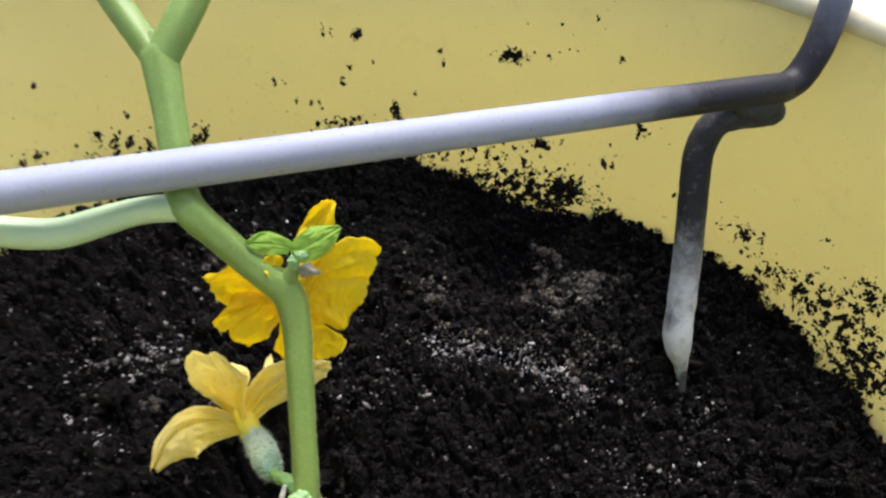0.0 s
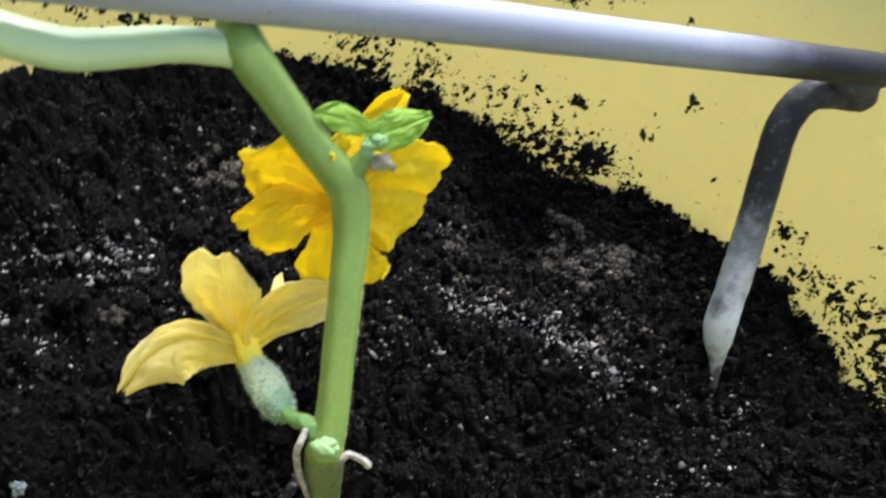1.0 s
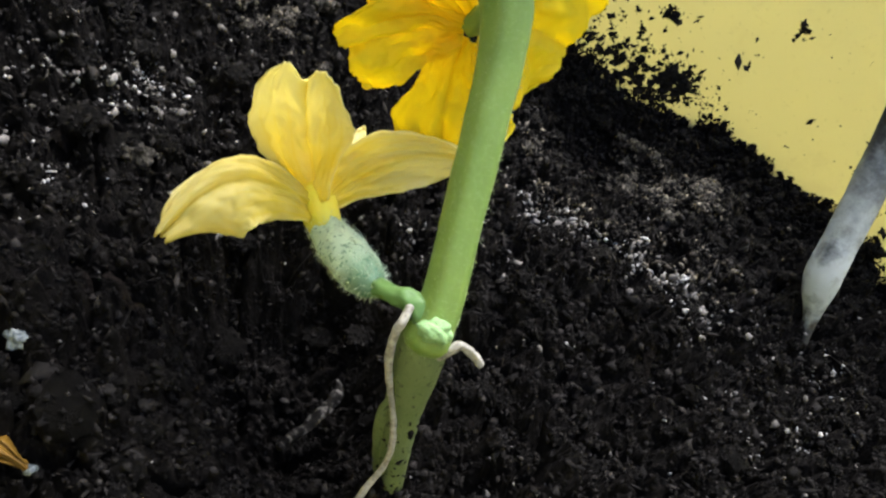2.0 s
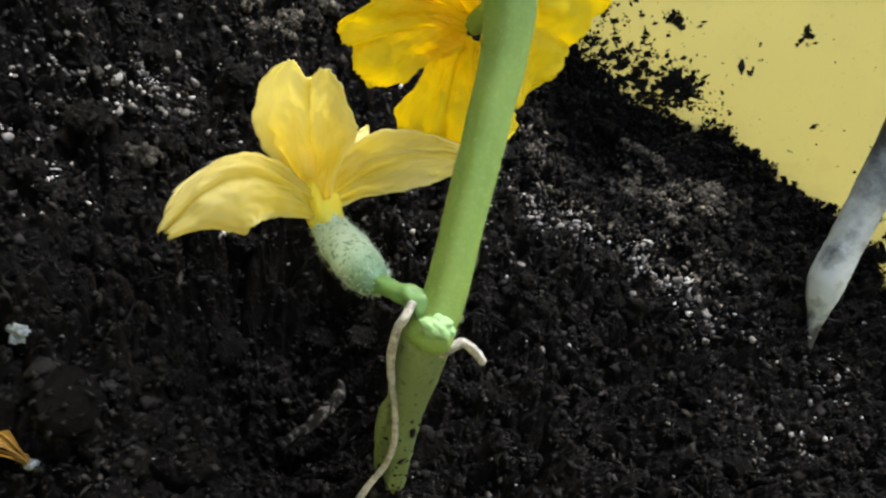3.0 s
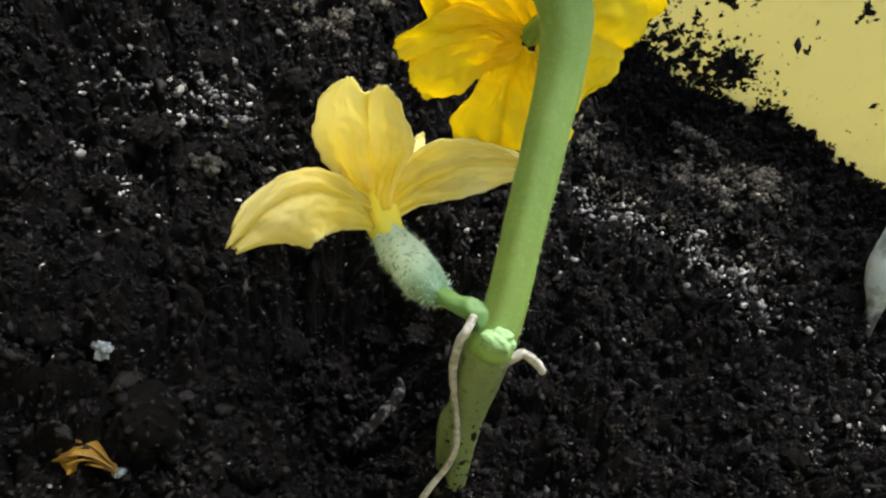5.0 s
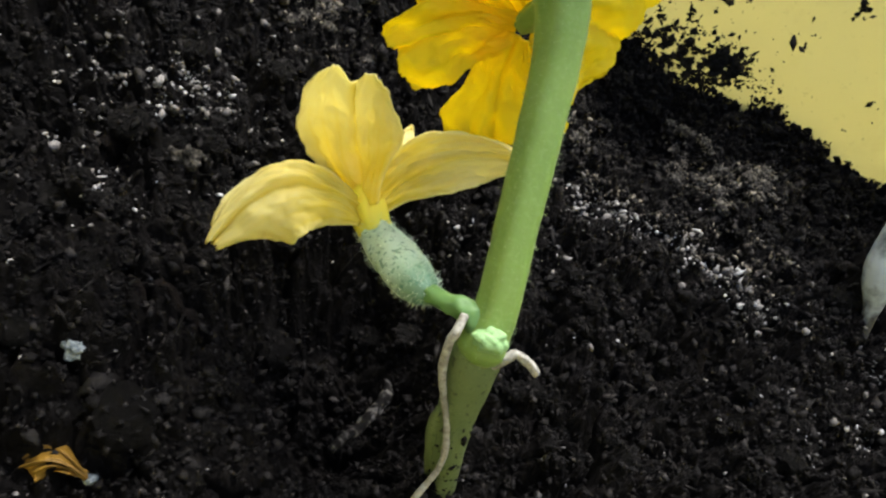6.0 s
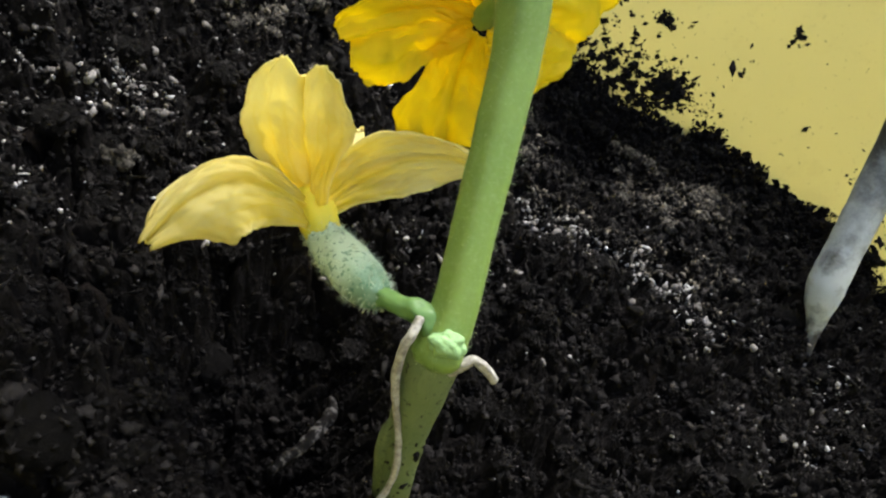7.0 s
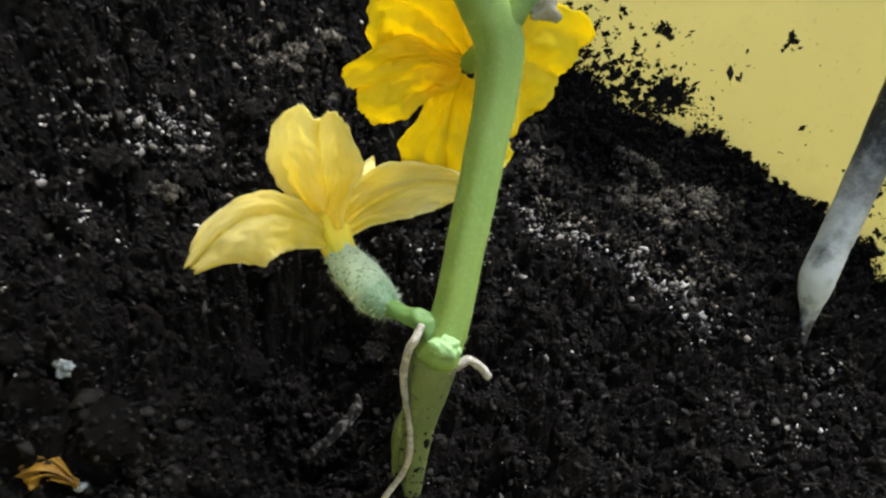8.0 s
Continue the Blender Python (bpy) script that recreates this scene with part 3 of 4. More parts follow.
# fibres
xy = scatter(1500, -0.11, 0.17, -0.04, 0.14)
fibre_v, fibre_f = [], []
for x, y in xy:
    a, ln, bend = RNG.uniform(0, 6.28), RNG.uniform(0.0015, 0.006), RNG.uniform(-0.6, 0.6)
    w = RNG.uniform(0.00004, 0.0001)
    k0 = len(fibre_v)
    lift = RNG.uniform(0.0003, 0.0012)
    for s in range(5):
        u = s / 4 - 0.5
        aa = a + bend * u
        px0, py0 = x + u * ln * math.cos(aa), y + u * ln * math.sin(aa)
        pz0 = soil_top(px0, py0) + lift * (1 - 2.5 * u * u) + 0.0002
        for q in range(3):
            an = q * 2.094
            fibre_v.append((px0 - math.sin(aa) * w * math.cos(an), py0 + math.cos(aa) * w * math.cos(an), pz0 + w * math.sin(an)))
    for s in range(4):
        for q in range(3):
            i0, i1 = k0 + s * 3 + q, k0 + s * 3 + (q + 1) % 3
            fibre_f.append((i0, i1, i1 + 3, i0 + 3))
tagged(new("peat_fibres", mesh_of("peat_fibres", fibre_v, fibre_f, M_CRUMB)), "fine dark plant fibres in the potting soil", "soil", kind="stuff")

# pale mineral specks: a streak, loose groups, and a thin sowing all over, partly standing in for glints
STREAK = spline([(0.0244, 0.0722), (0.0325, 0.0707), (0.0408, 0.0691), (0.0526, 0.0676), (0.0598, 0.0626), (0.0671, 0.0593), (0.0724, 0.0560)], 60)
spots = []
for _ in range(820):
    p = STREAK[RNG.integers(0, 60)]
    spots.append((p[0] + RNG.normal(0, 0.0022), p[1] + RNG.normal(0, 0.0012) - abs(RNG.normal(0, 0.0036))))
GROUPS = [
    (-0.0543, 0.0593, 0.0015, 14), (-0.0514, 0.0553, 0.0018, 22), (-0.0573, 0.0472, 0.002, 12), (-0.0691, 0.0344, 0.0015, 8), (-0.059, 0.0267, 0.002, 10),
    (-0.053, 0.0556, 0.006, 95), (-0.0648, 0.0501, 0.005, 50), (-0.06, 0.0254, 0.004, 16), (-0.0392, 0.0405, 0.005, 14), (0.0022, 0.0501, 0.006, 26),
    (0.0252, 0.0578, 0.006, 34), (0.0944, 0.0357, 0.005, 26), (0.1052, 0.0493, 0.003, 24), (0.0804, 0.0271, 0.005, 18), (0.0848, 0.0545, 0.006, 14), (0.0659, 0.0524, 0.006, 20),
    (-0.02, 0.06, 0.01, 20),
]
for gx, gy, gs, gn in GROUPS:
    spots += [(gx + RNG.normal(0, gs), gy + RNG.normal(0, gs)) for _ in range(int(gn * 2.6))]
# extra tiny pale specks imitate the sparkle of wet soil
spots += scatter(950, -0.11, 0.17, -0.04, 0.13, 0.01)
size = np.clip(np.exp(RNG.normal(math.log(0.00019), 0.5, len(spots))), 0.00008, 0.0006)
size[:820] *= 1.12
near = np.array([math.hypot(x + 0.012, (y - 0.014) * 0.8) < 0.022 for x, y in spots])
spots = [p for p, k in zip(spots, near) if not k]
size = size[~near]
speck_me = crumbs("perlite_glint_specks", on_soil(spots, size * 0.7 + 0.0002), size, M_SPECK, RNG, stretch=0.42, jag=0.6)
tagged(new("perlite_glint_specks", speck_me), "small white perlite and salt specks on the soil, some standing in for glints", "perlite", kind="stuff")

# dry tan patches
spots = []
for gx, gy, gs, gn in [(0.0271, 0.0872, 0.004, 90), (0.0690, 0.0905, 0.0060, 330), (0.0775, 0.0955, 0.0030, 90), (0.0645, 0.1013, 0.0035, 60), (0.0643, 0.1183, 0.004, 60), (0.0775, 0.0712, 0.0028, 60), (0.0683, 0.0630, 0.002, 50), (-0.0371, 0.0901, 0.007, 150), (0.055, 0.068, 0.006, 120), (0.074, 0.064, 0.004, 60), (-0.06, 0.085, 0.008, 90)]:
    spots += [(gx + RNG.normal(0, gs * 1.4), gy + RNG.normal(0, gs)) for _ in range(gn * 3)]
for k in range(700):
    p = STREAK[RNG.integers(0, 60)]
    spots.append((p[0] + RNG.normal(0, 0.002), p[1] + 0.0026 + RNG.normal(0, 0.0014)))
size = np.clip(np.exp(RNG.normal(math.log(0.00021), 0.45, len(spots))), 0.00008, 0.0007)
mound_size = np.clip(np.exp(RNG.normal(math.log(0.00020), 0.45, len(mound_at))), 0.00008, 0.0006)
dry_me = crumbs("dry_peat_crumbs", np.vstack([on_soil(spots, size * 0.7 + 0.0001), np.array(mound_at)]), np.concatenate([size, mound_size]), M_TAN, RNG, stretch=0.5, jag=0.5, small=True)
tagged(new("dry_peat_crumbs", dry_me), "pale brown dried peat crumbs on the soil", "soil", kind="stuff")

# soil clinging to the wall
cling, cling_size, cling_dir = [], [], []


def stick(a, z, size):
    ca, sa = math.cos(a), math.sin(a)
    nominal = z
    for _ in range(4):
        k = min(1.0, nominal / 0.2)
        nominal = z + 0.09 * bucket_radius(nominal) * ca * k * k
    r = bucket_radius(nominal) + 0.0006 * noise.noise(Vector((ca * 2, sa * 2, nominal * 6))) - 0.00025
    cling.append((CX + r * ca, CY + r * sa, z))
    cling_size.append(size)
    cling_dir.append((ca, sa, -0.17))


def edge_height(a):
    return soil_z(CX + 0.139 * math.cos(a), CY + 0.139 * math.sin(a))


# a ragged fringe close to the soil
while len(cling) < 15000:
    a = RNG.uniform(-0.2, math.pi + 0.2)
    h = RNG.exponential(0.004)
    z = edge_height(a) - 0.003 + h
    arc = a * 0.143
    patch = noise.noise(Vector((arc * 62, z * 85, 3))) + 0.75 * noise.noise(Vector((arc * 190, z * 210, 5))) + 0.3 * noise.noise(Vector((arc * 480, z * 480, 8)))
    if patch > -0.45 + h * 75:
        stick(a, z, min(0.0009, math.exp(RNG.normal(math.log(0.00029), 0.45))))
# single flecks above
for _ in range(700):
    a = RNG.uniform(0.1, math.pi)
    z = edge_height(a) + 0.004 + RNG.exponential(0.014)
    if z < 0.245 and noise.noise(Vector((a * 20, z * 140, 11))) > 0.0:
        stick(a, z, math.exp(RNG.normal(math.log(0.00015), 0.5)))
# splashes on the clean plastic: place, half width, half height, pieces, how far they hang together
SPLASHES = [
    (-0.0273, 0.1365, 0.2173, 0.0003, 0.0009, 9, -1), (-0.0211, 0.1375, 0.2088, 0.0003, 0.0006, 9, -1), (-0.0167, 0.1390, 0.2076, 0.0003, 0.0005, 9, -1), (-0.0135, 0.1396, 0.2058, 0.0003, 0.0006, 9, -1), (-0.0109, 0.1449, 0.2312, 0.0003, 0.0008, 9, -1), (-0.0086, 0.1453, 0.2291, 0.0003, 0.0006, 9, -1),
    (-0.0030, 0.1446, 0.2174, 0.0003, 0.0005, 9, -1), (-0.0061, 0.1432, 0.2133, 0.0003, 0.0008, 9, -1), (0.0045, 0.1466, 0.2189, 0.0003, 0.0004, 9, -1), (0.0274, 0.1495, 0.2214, 0.0003, 0.0008, 9, -1), (0.0284, 0.1488, 0.2176, 0.0003, 0.0005, 9, -1), (0.0185, 0.1464, 0.2070, 0.0003, 0.0007, 9, -1),
    (-0.0672, 0.1111, 0.2178, 0.0003, 0.0006, 9, -1), (-0.0840, 0.0978, 0.2350, 0.0003, 0.0006, 9, -1), (0.0864, 0.1394, 0.2233, 0.0003, 0.0005, 9, -1), (0.0942, 0.1315, 0.1995, 0.0003, 0.0006, 9, -1),
    (0.0512, 0.1479, 0.2202, 0.0022, 0.0011, 420, -0.1), (0.0640, 0.146, 0.2212, 0.0035, 0.0008, 40, 0.2), (0.0115, 0.1446, 0.2014, 0.0008, 0.0016, 150, -1), (-0.0061, 0.1407, 0.1990, 0.0026, 0.0008, 170, -0.2),
    (-0.0005, 0.1472, 0.2283, 0.0007, 0.0007, 50, -1), (0.0953, 0.1313, 0.2012, 0.0009, 0.0009, 90, -0.3), (0.0634, 0.1405, 0.1904, 0.0016, 0.0012, 200, -0.1), (0.0481, 0.1400, 0.1760, 0.0065, 0.0032, 900, 0.12),
    (0.0725, 0.1350, 0.1742, 0.0028, 0.0022, 2200, -0.3), (0.0600, 0.1380, 0.1715, 0.0070, 0.0034, 3200, -0.02), (0.0598, 0.1405, 0.1850, 0.0060, 0.0045, 420, 0.22), (0.0853, 0.1327, 0.1860, 0.0030, 0.0035, 70, 0.2),
    (0.1273, 0.1047, 0.1785, 0.0040, 0.0018, 420, 0.1), (0.1350, 0.0950, 0.1690, 0.0035, 0.0030, 500, 0.05), (0.1441, 0.0836, 0.1710, 0.0050, 0.0034, 1100, 0.05), (0.1520, 0.0729, 0.1700, 0.0050, 0.0060, 1800, 0.05),
    (0.1545, 0.0635, 0.1610, 0.0050, 0.0050, 2200, -0.05), (0.1447, 0.0878, 0.1886, 0.0012, 0.0008, 30, 0.0), (0.1079, 0.1202, 0.1818, 0.0012, 0.0012, 26, 0.0), (0.1534, 0.0729, 0.1835, 0.0025, 0.0018, 90, 0.1),
    (-0.0065, 0.1390, 0.1910, 0.0050, 0.0040, 1300, 0.02), (0.0125, 0.1425, 0.1880, 0.0030, 0.0040, 800, 0.0), (0.0405, 0.1435, 0.1870, 0.0050, 0.0030, 420, 0.15), (0.0262, 0.1432, 0.1845, 0.0030, 0.0020, 260, 0.05), (-0.0615, 0.1128, 0.2031, 0.0060, 0.0030, 700, 0.05),
    (-0.0715, 0.1055, 0.2100, 0.0060, 0.0024, 600, 0.12), (-0.0511, 0.1210, 0.2050, 0.0020, 0.0014, 200, 0.0), (-0.0869, 0.0894, 0.2164, 0.0030, 0.0016, 120, 0.1), (0.020, 0.142, 0.187, 0.0080, 0.0030, 160, 0.25), (0.072, 0.1440, 0.232, 0.012, 0.006, 26, 0.1),
]
for sx, sy, sz, wide, high, count, hold in SPLASHES:
    a0, left_over = math.atan2(sy - CY, sx - CX), count
    while left_over > 0:
        left_over -= 1
        a, z = a0 + RNG.normal(0, wide) / 0.143, sz + RNG.normal(0, high)
        q = noise.noise(Vector((a * 55, z * 360, 3))) + 0.6 * noise.noise(Vector((a * 140, z * 900, 5)))
        if q > hold:
            stick(a, z, min(0.0010, math.exp(RNG.normal(math.log(0.00032), 0.5))))
d = np.array(cling_dir)
d /= np.linalg.norm(d, axis=1)[:, None]
cling_me = crumbs("soil_smears", np.array(cling), np.array(cling_size), M_CRUMB, RNG, flat=d, small=True)
tagged(new("soil_smears", cling_me), "dark soil splashed and stuck on the bucket wall", "soil", kind="stuff")


# ---- the wire support ----
def make_support():
    root = tagged(new("plant_support"), "grey plastic-coated wire plant support pushed into the soil", "plant support")
    R = 0.0041
    a, d = Vector((0.1112, 0.0925, 0.2366)), Vector((0.9199, 0.3837, -0.0804)).normalized()
    pts = [a + d * s for s in (-0.235, -0.16, -0.08, -0.02, 0.006)]
    rows = [(*p, R) for p in pts]
    rows += [(0.1215, 0.0985, 0.2345, R), (0.1266, 0.1015, 0.2361, R), (0.1303, 0.1042, 0.2417, R), (0.1327, 0.1072, 0.2479, R), (0.1344, 0.1102, 0.2545, R), (0.1363, 0.1141, 0.2622, R), (0.140, 0.1204, 0.276, R), (0.146, 0.131, 0.298, R)]
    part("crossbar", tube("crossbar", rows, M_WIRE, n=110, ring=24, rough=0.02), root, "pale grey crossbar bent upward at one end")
    rows = [(0.1206, 0.0981, 0.2276, R * 0.98), (0.1160, 0.0965, 0.2280, R), (0.1085, 0.0945, 0.2282, R), (0.1042, 0.0937, 0.2262, R), (0.1012, 0.0917, 0.2207, R), (0.1001, 0.0879, 0.2137, R), (0.0996, 0.0788, 0.1965, R), (0.0990, 0.0716, 0.1825, R), (0.0988, 0.0698, 0.1790, R * 0.98), (0.0984, 0.0678, 0.1752, R * 1.02), (0.0984, 0.0655, 0.1708, R * 1.02), (0.0990, 0.0636, 0.1670, R * 0.84), (0.0998, 0.0620, 0.1638, R * 0.56), (0.1003, 0.0604, 0.1606, R * 0.40), (0.1005, 0.0585, 0.1570, R * 0.34), (0.1008, 0.0550, 0.1500, R * 0.3)]
    part("leg", tube("leg", rows, M_LEG, n=120, ring=26, rough=0.05, ends=(0.9, 0.6)), root, "worn grey leg with a pointed dirty tip")
    rows = [(0.1085, 0.0925, 0.2322, 0.0028), (0.1115, 0.0934, 0.2320, 0.0040), (0.1160, 0.0953, 0.2314, 0.0042), (0.1205, 0.0972, 0.2308, 0.0030)]
    part("weld", tube("weld", rows, M_LEG, n=16, ring=14, rough=0.12), root, "dark weld between crossbar and leg")
    return root


make_support()


# ---- the cucumber plant ----
def petal(name, base, mid, tip, width, facing, material, notch=0.0, cup=0.0, crease=0.0, ruffle=0.0006, blunt=0.5, waist=0.3, phase=0.0, point=0.0, flare=0.0, split=0.2, slant=0.0, left=None, right=None, pleat=0.0):
    """A petal along a bowed midline. facing: the way its upper face looks."""
    b, m, t = Vector(base), Vector(mid), Vector(tip)
    c0 = 2 * m - 0.5 * (b + t)
    nu, nv = 58, 49
    fine = min(1.0, (width / 0.011) ** 2)
    length = (m - b).length + (t - m).length
    verts, uvs = [], []
    f = Vector(facing).normalized()
    for i in range(nu):
        for j in range(nv):
            v = 2 * j / (nv - 1) - 1
            reach = 1 - notch * math.exp(-((v / split) ** 2)) - (0.06 if left else 0.16) * abs(v) ** 3 + point * math.exp(-((v / 0.12) ** 2)) + slant * v
            reach += 0.035 * noise.noise(Vector((v * 5 + phase, 2.0, phase))) + 0.02 * noise.noise(Vector((v * 15 + phase, 5.0, phase)))
            u0 = i / (nu - 1)
            u = u0 * reach
            p = b * (1 - u) ** 2 + c0 * 2 * u * (1 - u) + t * u * u
            tan = ((c0 - b) * (1 - u) + (t - c0) * u).normalized()
            side = tan.cross(f).normalized()
            nrm = side.cross(tan).normalized()
            wide = waist + (1 - waist) * math.sin(min(1.0, u0 / 0.62) * math.pi / 2)
            if flare:
                wide = waist + (1 - waist) * u0**flare
            sides = left if v > 0 else right
            if sides:
                wide = float(np.interp(u0, np.linspace(0, 1, len(sides)), sides))
            elif u0 > 0.62:
                wide *= math.sqrt(max(0.0, 1 - (1 - blunt * blunt) * ((u0 - 0.62) / 0.38) ** 2))
            wide *= 1 + 0.08 * noise.noise(Vector((u0 * 6, (1 if v > 0 else -1) * 3, phase))) + 0.035 * noise.noise(Vector((u0 * 19, (1 if v > 0 else -1) * 3, phase)))
            off = cup * v * v * length * u0 + crease * math.exp(-((v / 0.09) ** 2)) * (0.3 + 0.7 * u0)
            off += pleat * math.sin(v * 11.0 + 0.6 * math.sin(u0 * 5 + phase)) * (0.25 + 0.75 * math.sin(u0 * math.pi))
            off += ruffle * u0 * (abs(v) ** 1.5) * math.sin(u0 * 9 + v * 4 + phase)
            off += fine * (0.0009 * noise.noise(Vector((u0 * 4.5, v * 2.5, phase * 2))) + 0.0004 * noise.noise(Vector((u0 * 11, v * 7, phase * 3))) + 0.00016 * noise.noise(Vector((u0 * 20, v * 17, phase * 5))))
            verts.append(p + side * (v * width / 2 * wide) + nrm * off)
            uvs.append((0.5 + v * 0.5, u0))
    faces = [(i * nv + j, i * nv + j + 1, (i + 1) * nv + j + 1, (i + 1) * nv + j) for i in range(nu - 1) for j in range(nv - 1)]
    # second skin gives the petal its thickness
    thick = 0.00022
    top = mesh_of(name, verts, faces, material)
    normals = [Vector(x.vector) for x in top.vertex_normals]
    bpy.data.meshes.remove(top)
    n = len(verts)
    under = [v - k * thick for v, k in zip(verts, normals)]
    back = [tuple(n + q for q in reversed(fc)) for fc in faces]
    rim = [j for j in range(nv)] + [i * nv + nv - 1 for i in range(1, nu)] + [(nu - 1) * nv + j for j in range(nv - 2, -1, -1)] + [i * nv for i in range(nu - 2, 0, -1)]
    skirt = [(rim[(k + 1) % len(rim)], rim[k], n + rim[k], n + rim[(k + 1) % len(rim)]) for k in range(len(rim))]
    return mesh_of(name, verts + under, faces + back + skirt, material, uvs=uvs + uvs)


def make_plant():
    root = tagged(new("cucumber_plant"), "young green cucumber plant with yellow flowers, rooted in the soil", "plant")
    r = 0.0029
    upper = [
        (0.0002, 0.0020, 0.1835, r * 1.12), (0.0006, 0.0057, 0.1887, r), (0.0001, 0.0109, 0.1956, r * 0.97), (-0.0003, 0.0156, 0.2018, r), (-0.0008, 0.0206, 0.2085, r * 1.02),
        (-0.0013, 0.0253, 0.2146, r * 1.08), (-0.0030, 0.0292, 0.2208, r * 1.22), (-0.0072, 0.0302, 0.2252, r * 1.14), (-0.0118, 0.0310, 0.2298, r * 1.08), (-0.0167, 0.0320, 0.2353, r * 1.1), (-0.0219, 0.0340, 0.2404, r * 1.2),
        (-0.0257, 0.0417, 0.2422, r * 1.15), (-0.0270, 0.0471, 0.2472, r * 1.16), (-0.0288, 0.0534, 0.2533, r * 1.2), (-0.0310, 0.0604, 0.2603, r * 1.36), (-0.0316, 0.0622, 0.2620, r * 1.2),
    ]
    stem_me = tube("stem", upper, M_STEM, n=130, ring=30, ridges=5, ridge=0.045, rough=0.03)
    stem = part("stem", stem_me, root, "thick green hairy ribbed stem")
    part("hair", hairs_on(stem_me, 3800, 0.0006, 0.00002, M_HAIR, "hair", 3), stem, "fine pale hairs")
    low = [(0.0062, 0.0004, 0.1440, 0.0022), (0.0051, 0.0008, 0.1509, 0.0022), (0.0035, 0.0012, 0.1588, 0.0024), (0.0023, 0.0020, 0.1653, 0.0027), (0.0013, 0.0024, 0.1723, 0.0031), (0.0008, 0.0029, 0.1769, 0.0035), (0.0003, 0.0031, 0.1819, 0.0035), (0.0003, 0.0036, 0.1846, 0.0031)]
    base = part("stem_base", tube("stem_base", low, M_BASE, n=40, ring=26, ridges=5, ridge=0.03, rough=0.06), root, "olive woody stem base flecked with soil")
    rng = np.random.default_rng(23)
    row = spline(low, 120)
    pick = row[rng.integers(4, 62, 170)]
    turn = rng.uniform(0, 2 * math.pi, len(pick))
    at = pick[:, :3] + np.stack([np.cos(turn), np.sin(turn), rng.normal(0, 0.2, len(pick))], 1) * (pick[:, 3:4] + 0.00002)
    fleck = crumbs("soil_flecks", at, np.exp(rng.normal(math.log(0.00019), 0.45, len(at))), M_CRUMB, rng, stretch=0.4, jag=0.4, small=True)
    tagged(part("soil_flecks", fleck, base, "dark soil flecks stuck on the stem"), kind="stuff")
    flap = [(0.0033, 0.0031, 0.1500, 0.0012), (0.0014, 0.0024, 0.1574, 0.0014), (0.0004, 0.0022, 0.1612, 0.0014), (-0.0006, 0.0019, 0.1666, 0.0012), (-0.0009, 0.0019, 0.1702, 0.0005)]
    part("bark_flap", tube("bark_flap", flap, M_BASE, n=20, ring=14, rough=0.1), root)
    # upper fork
    a = [(-0.0308, 0.0600, 0.2600, r * 1.15), (-0.0338, 0.0628, 0.2626, r * 1.10), (-0.0380, 0.0667, 0.2664, r * 1.08), (-0.0428, 0.0716, 0.2708, r * 1.08), (-0.0488, 0.0790, 0.2780, r * 1.05), (-0.0558, 0.088, 0.288, r * 0.90)]
    part("branch", tube("branch", a, M_STEM, n=40, ring=20, ridges=5, ridge=0.04, rough=0.03), root)
    b = [(-0.0308, 0.0600, 0.2600, r * 1.25), (-0.0294, 0.0625, 0.2626, r * 1.25), (-0.0271, 0.0660, 0.2660, r * 1.25), (-0.0241, 0.0720, 0.2710, r * 1.23), (-0.0203, 0.0795, 0.2780, r * 1.20), (-0.0158, 0.089, 0.288, r * 1.09)]
    part("branch", tube("branch", b, M_STEM, n=40, ring=20, ridges=5, ridge=0.04, rough=0.03), root)
    bud = [(-0.0330, 0.0610, 0.2618, 0.0011), (-0.0328, 0.0622, 0.2640, 0.0013), (-0.0322, 0.0634, 0.2655, 0.0008)]
    part("bud", tube("bud", bud, M_STEM, n=10, ring=12, rough=0.2), root)
    # leaf stalk that leaves the stem below the crossbar
    p = [(-0.0222, 0.0340, 0.2402, 0.0030), (-0.0280, 0.0348, 0.2396, 0.0029), (-0.0340, 0.0340, 0.2390, 0.0029), (-0.0399, 0.0316, 0.2384, 0.0031), (-0.0476, 0.0278, 0.2383, 0.0032), (-0.0572, 0.0256, 0.2406, 0.0032), (-0.0670, 0.0251, 0.2433, 0.0031), (-0.084, 0.026, 0.248, 0.0026)]
    stalk_me = tube("leaf_stalk", p, M_PALE, n=60, ring=22, ridges=5, ridge=0.03, rough=0.03)
    stalk = part("leaf_stalk", stalk_me, root, "pale green leaf stalk curving away from the stem")
    # aerial roots and the bud cushion at the lowest node
    rl = [(-0.0036, 0.0032, 0.1880, 0.0006), (-0.0041, 0.0016, 0.1866, 0.00062), (-0.0045, 0.0010, 0.1845, 0.00058), (-0.0038, 0.0008, 0.1797, 0.00058), (-0.0021, 0.0002, 0.1746, 0.00052), (0.0003, -0.0004, 0.1687, 0.0005), (0.0017, -0.0012, 0.1636, 0.0005), (0.0020, -0.0018, 0.1587, 0.0005), (0.0003, -0.0040, 0.1542, 0.00055), (-0.0007, -0.0058, 0.1500, 0.00055), (-0.0012, -0.0066, 0.1455, 0.0006)]
    part("aerial_root", tube("aerial_root", rl, M_ROOT, n=110, ring=12, rough=0.3), root, "thin pale aerial root reaching the soil")
    rr = [(0.0016, 0.0012, 0.1824, 0.0008), (0.0025, 0.0010, 0.1829, 0.0007), (0.0033, 0.0010, 0.1844, 0.00062), (0.0046, 0.0014, 0.1853, 0.0006), (0.0066, 0.0015, 0.1841, 0.00062), (0.0077, 0.0014, 0.1833, 0.00072), (0.0083, 0.0013, 0.1828, 0.00065)]
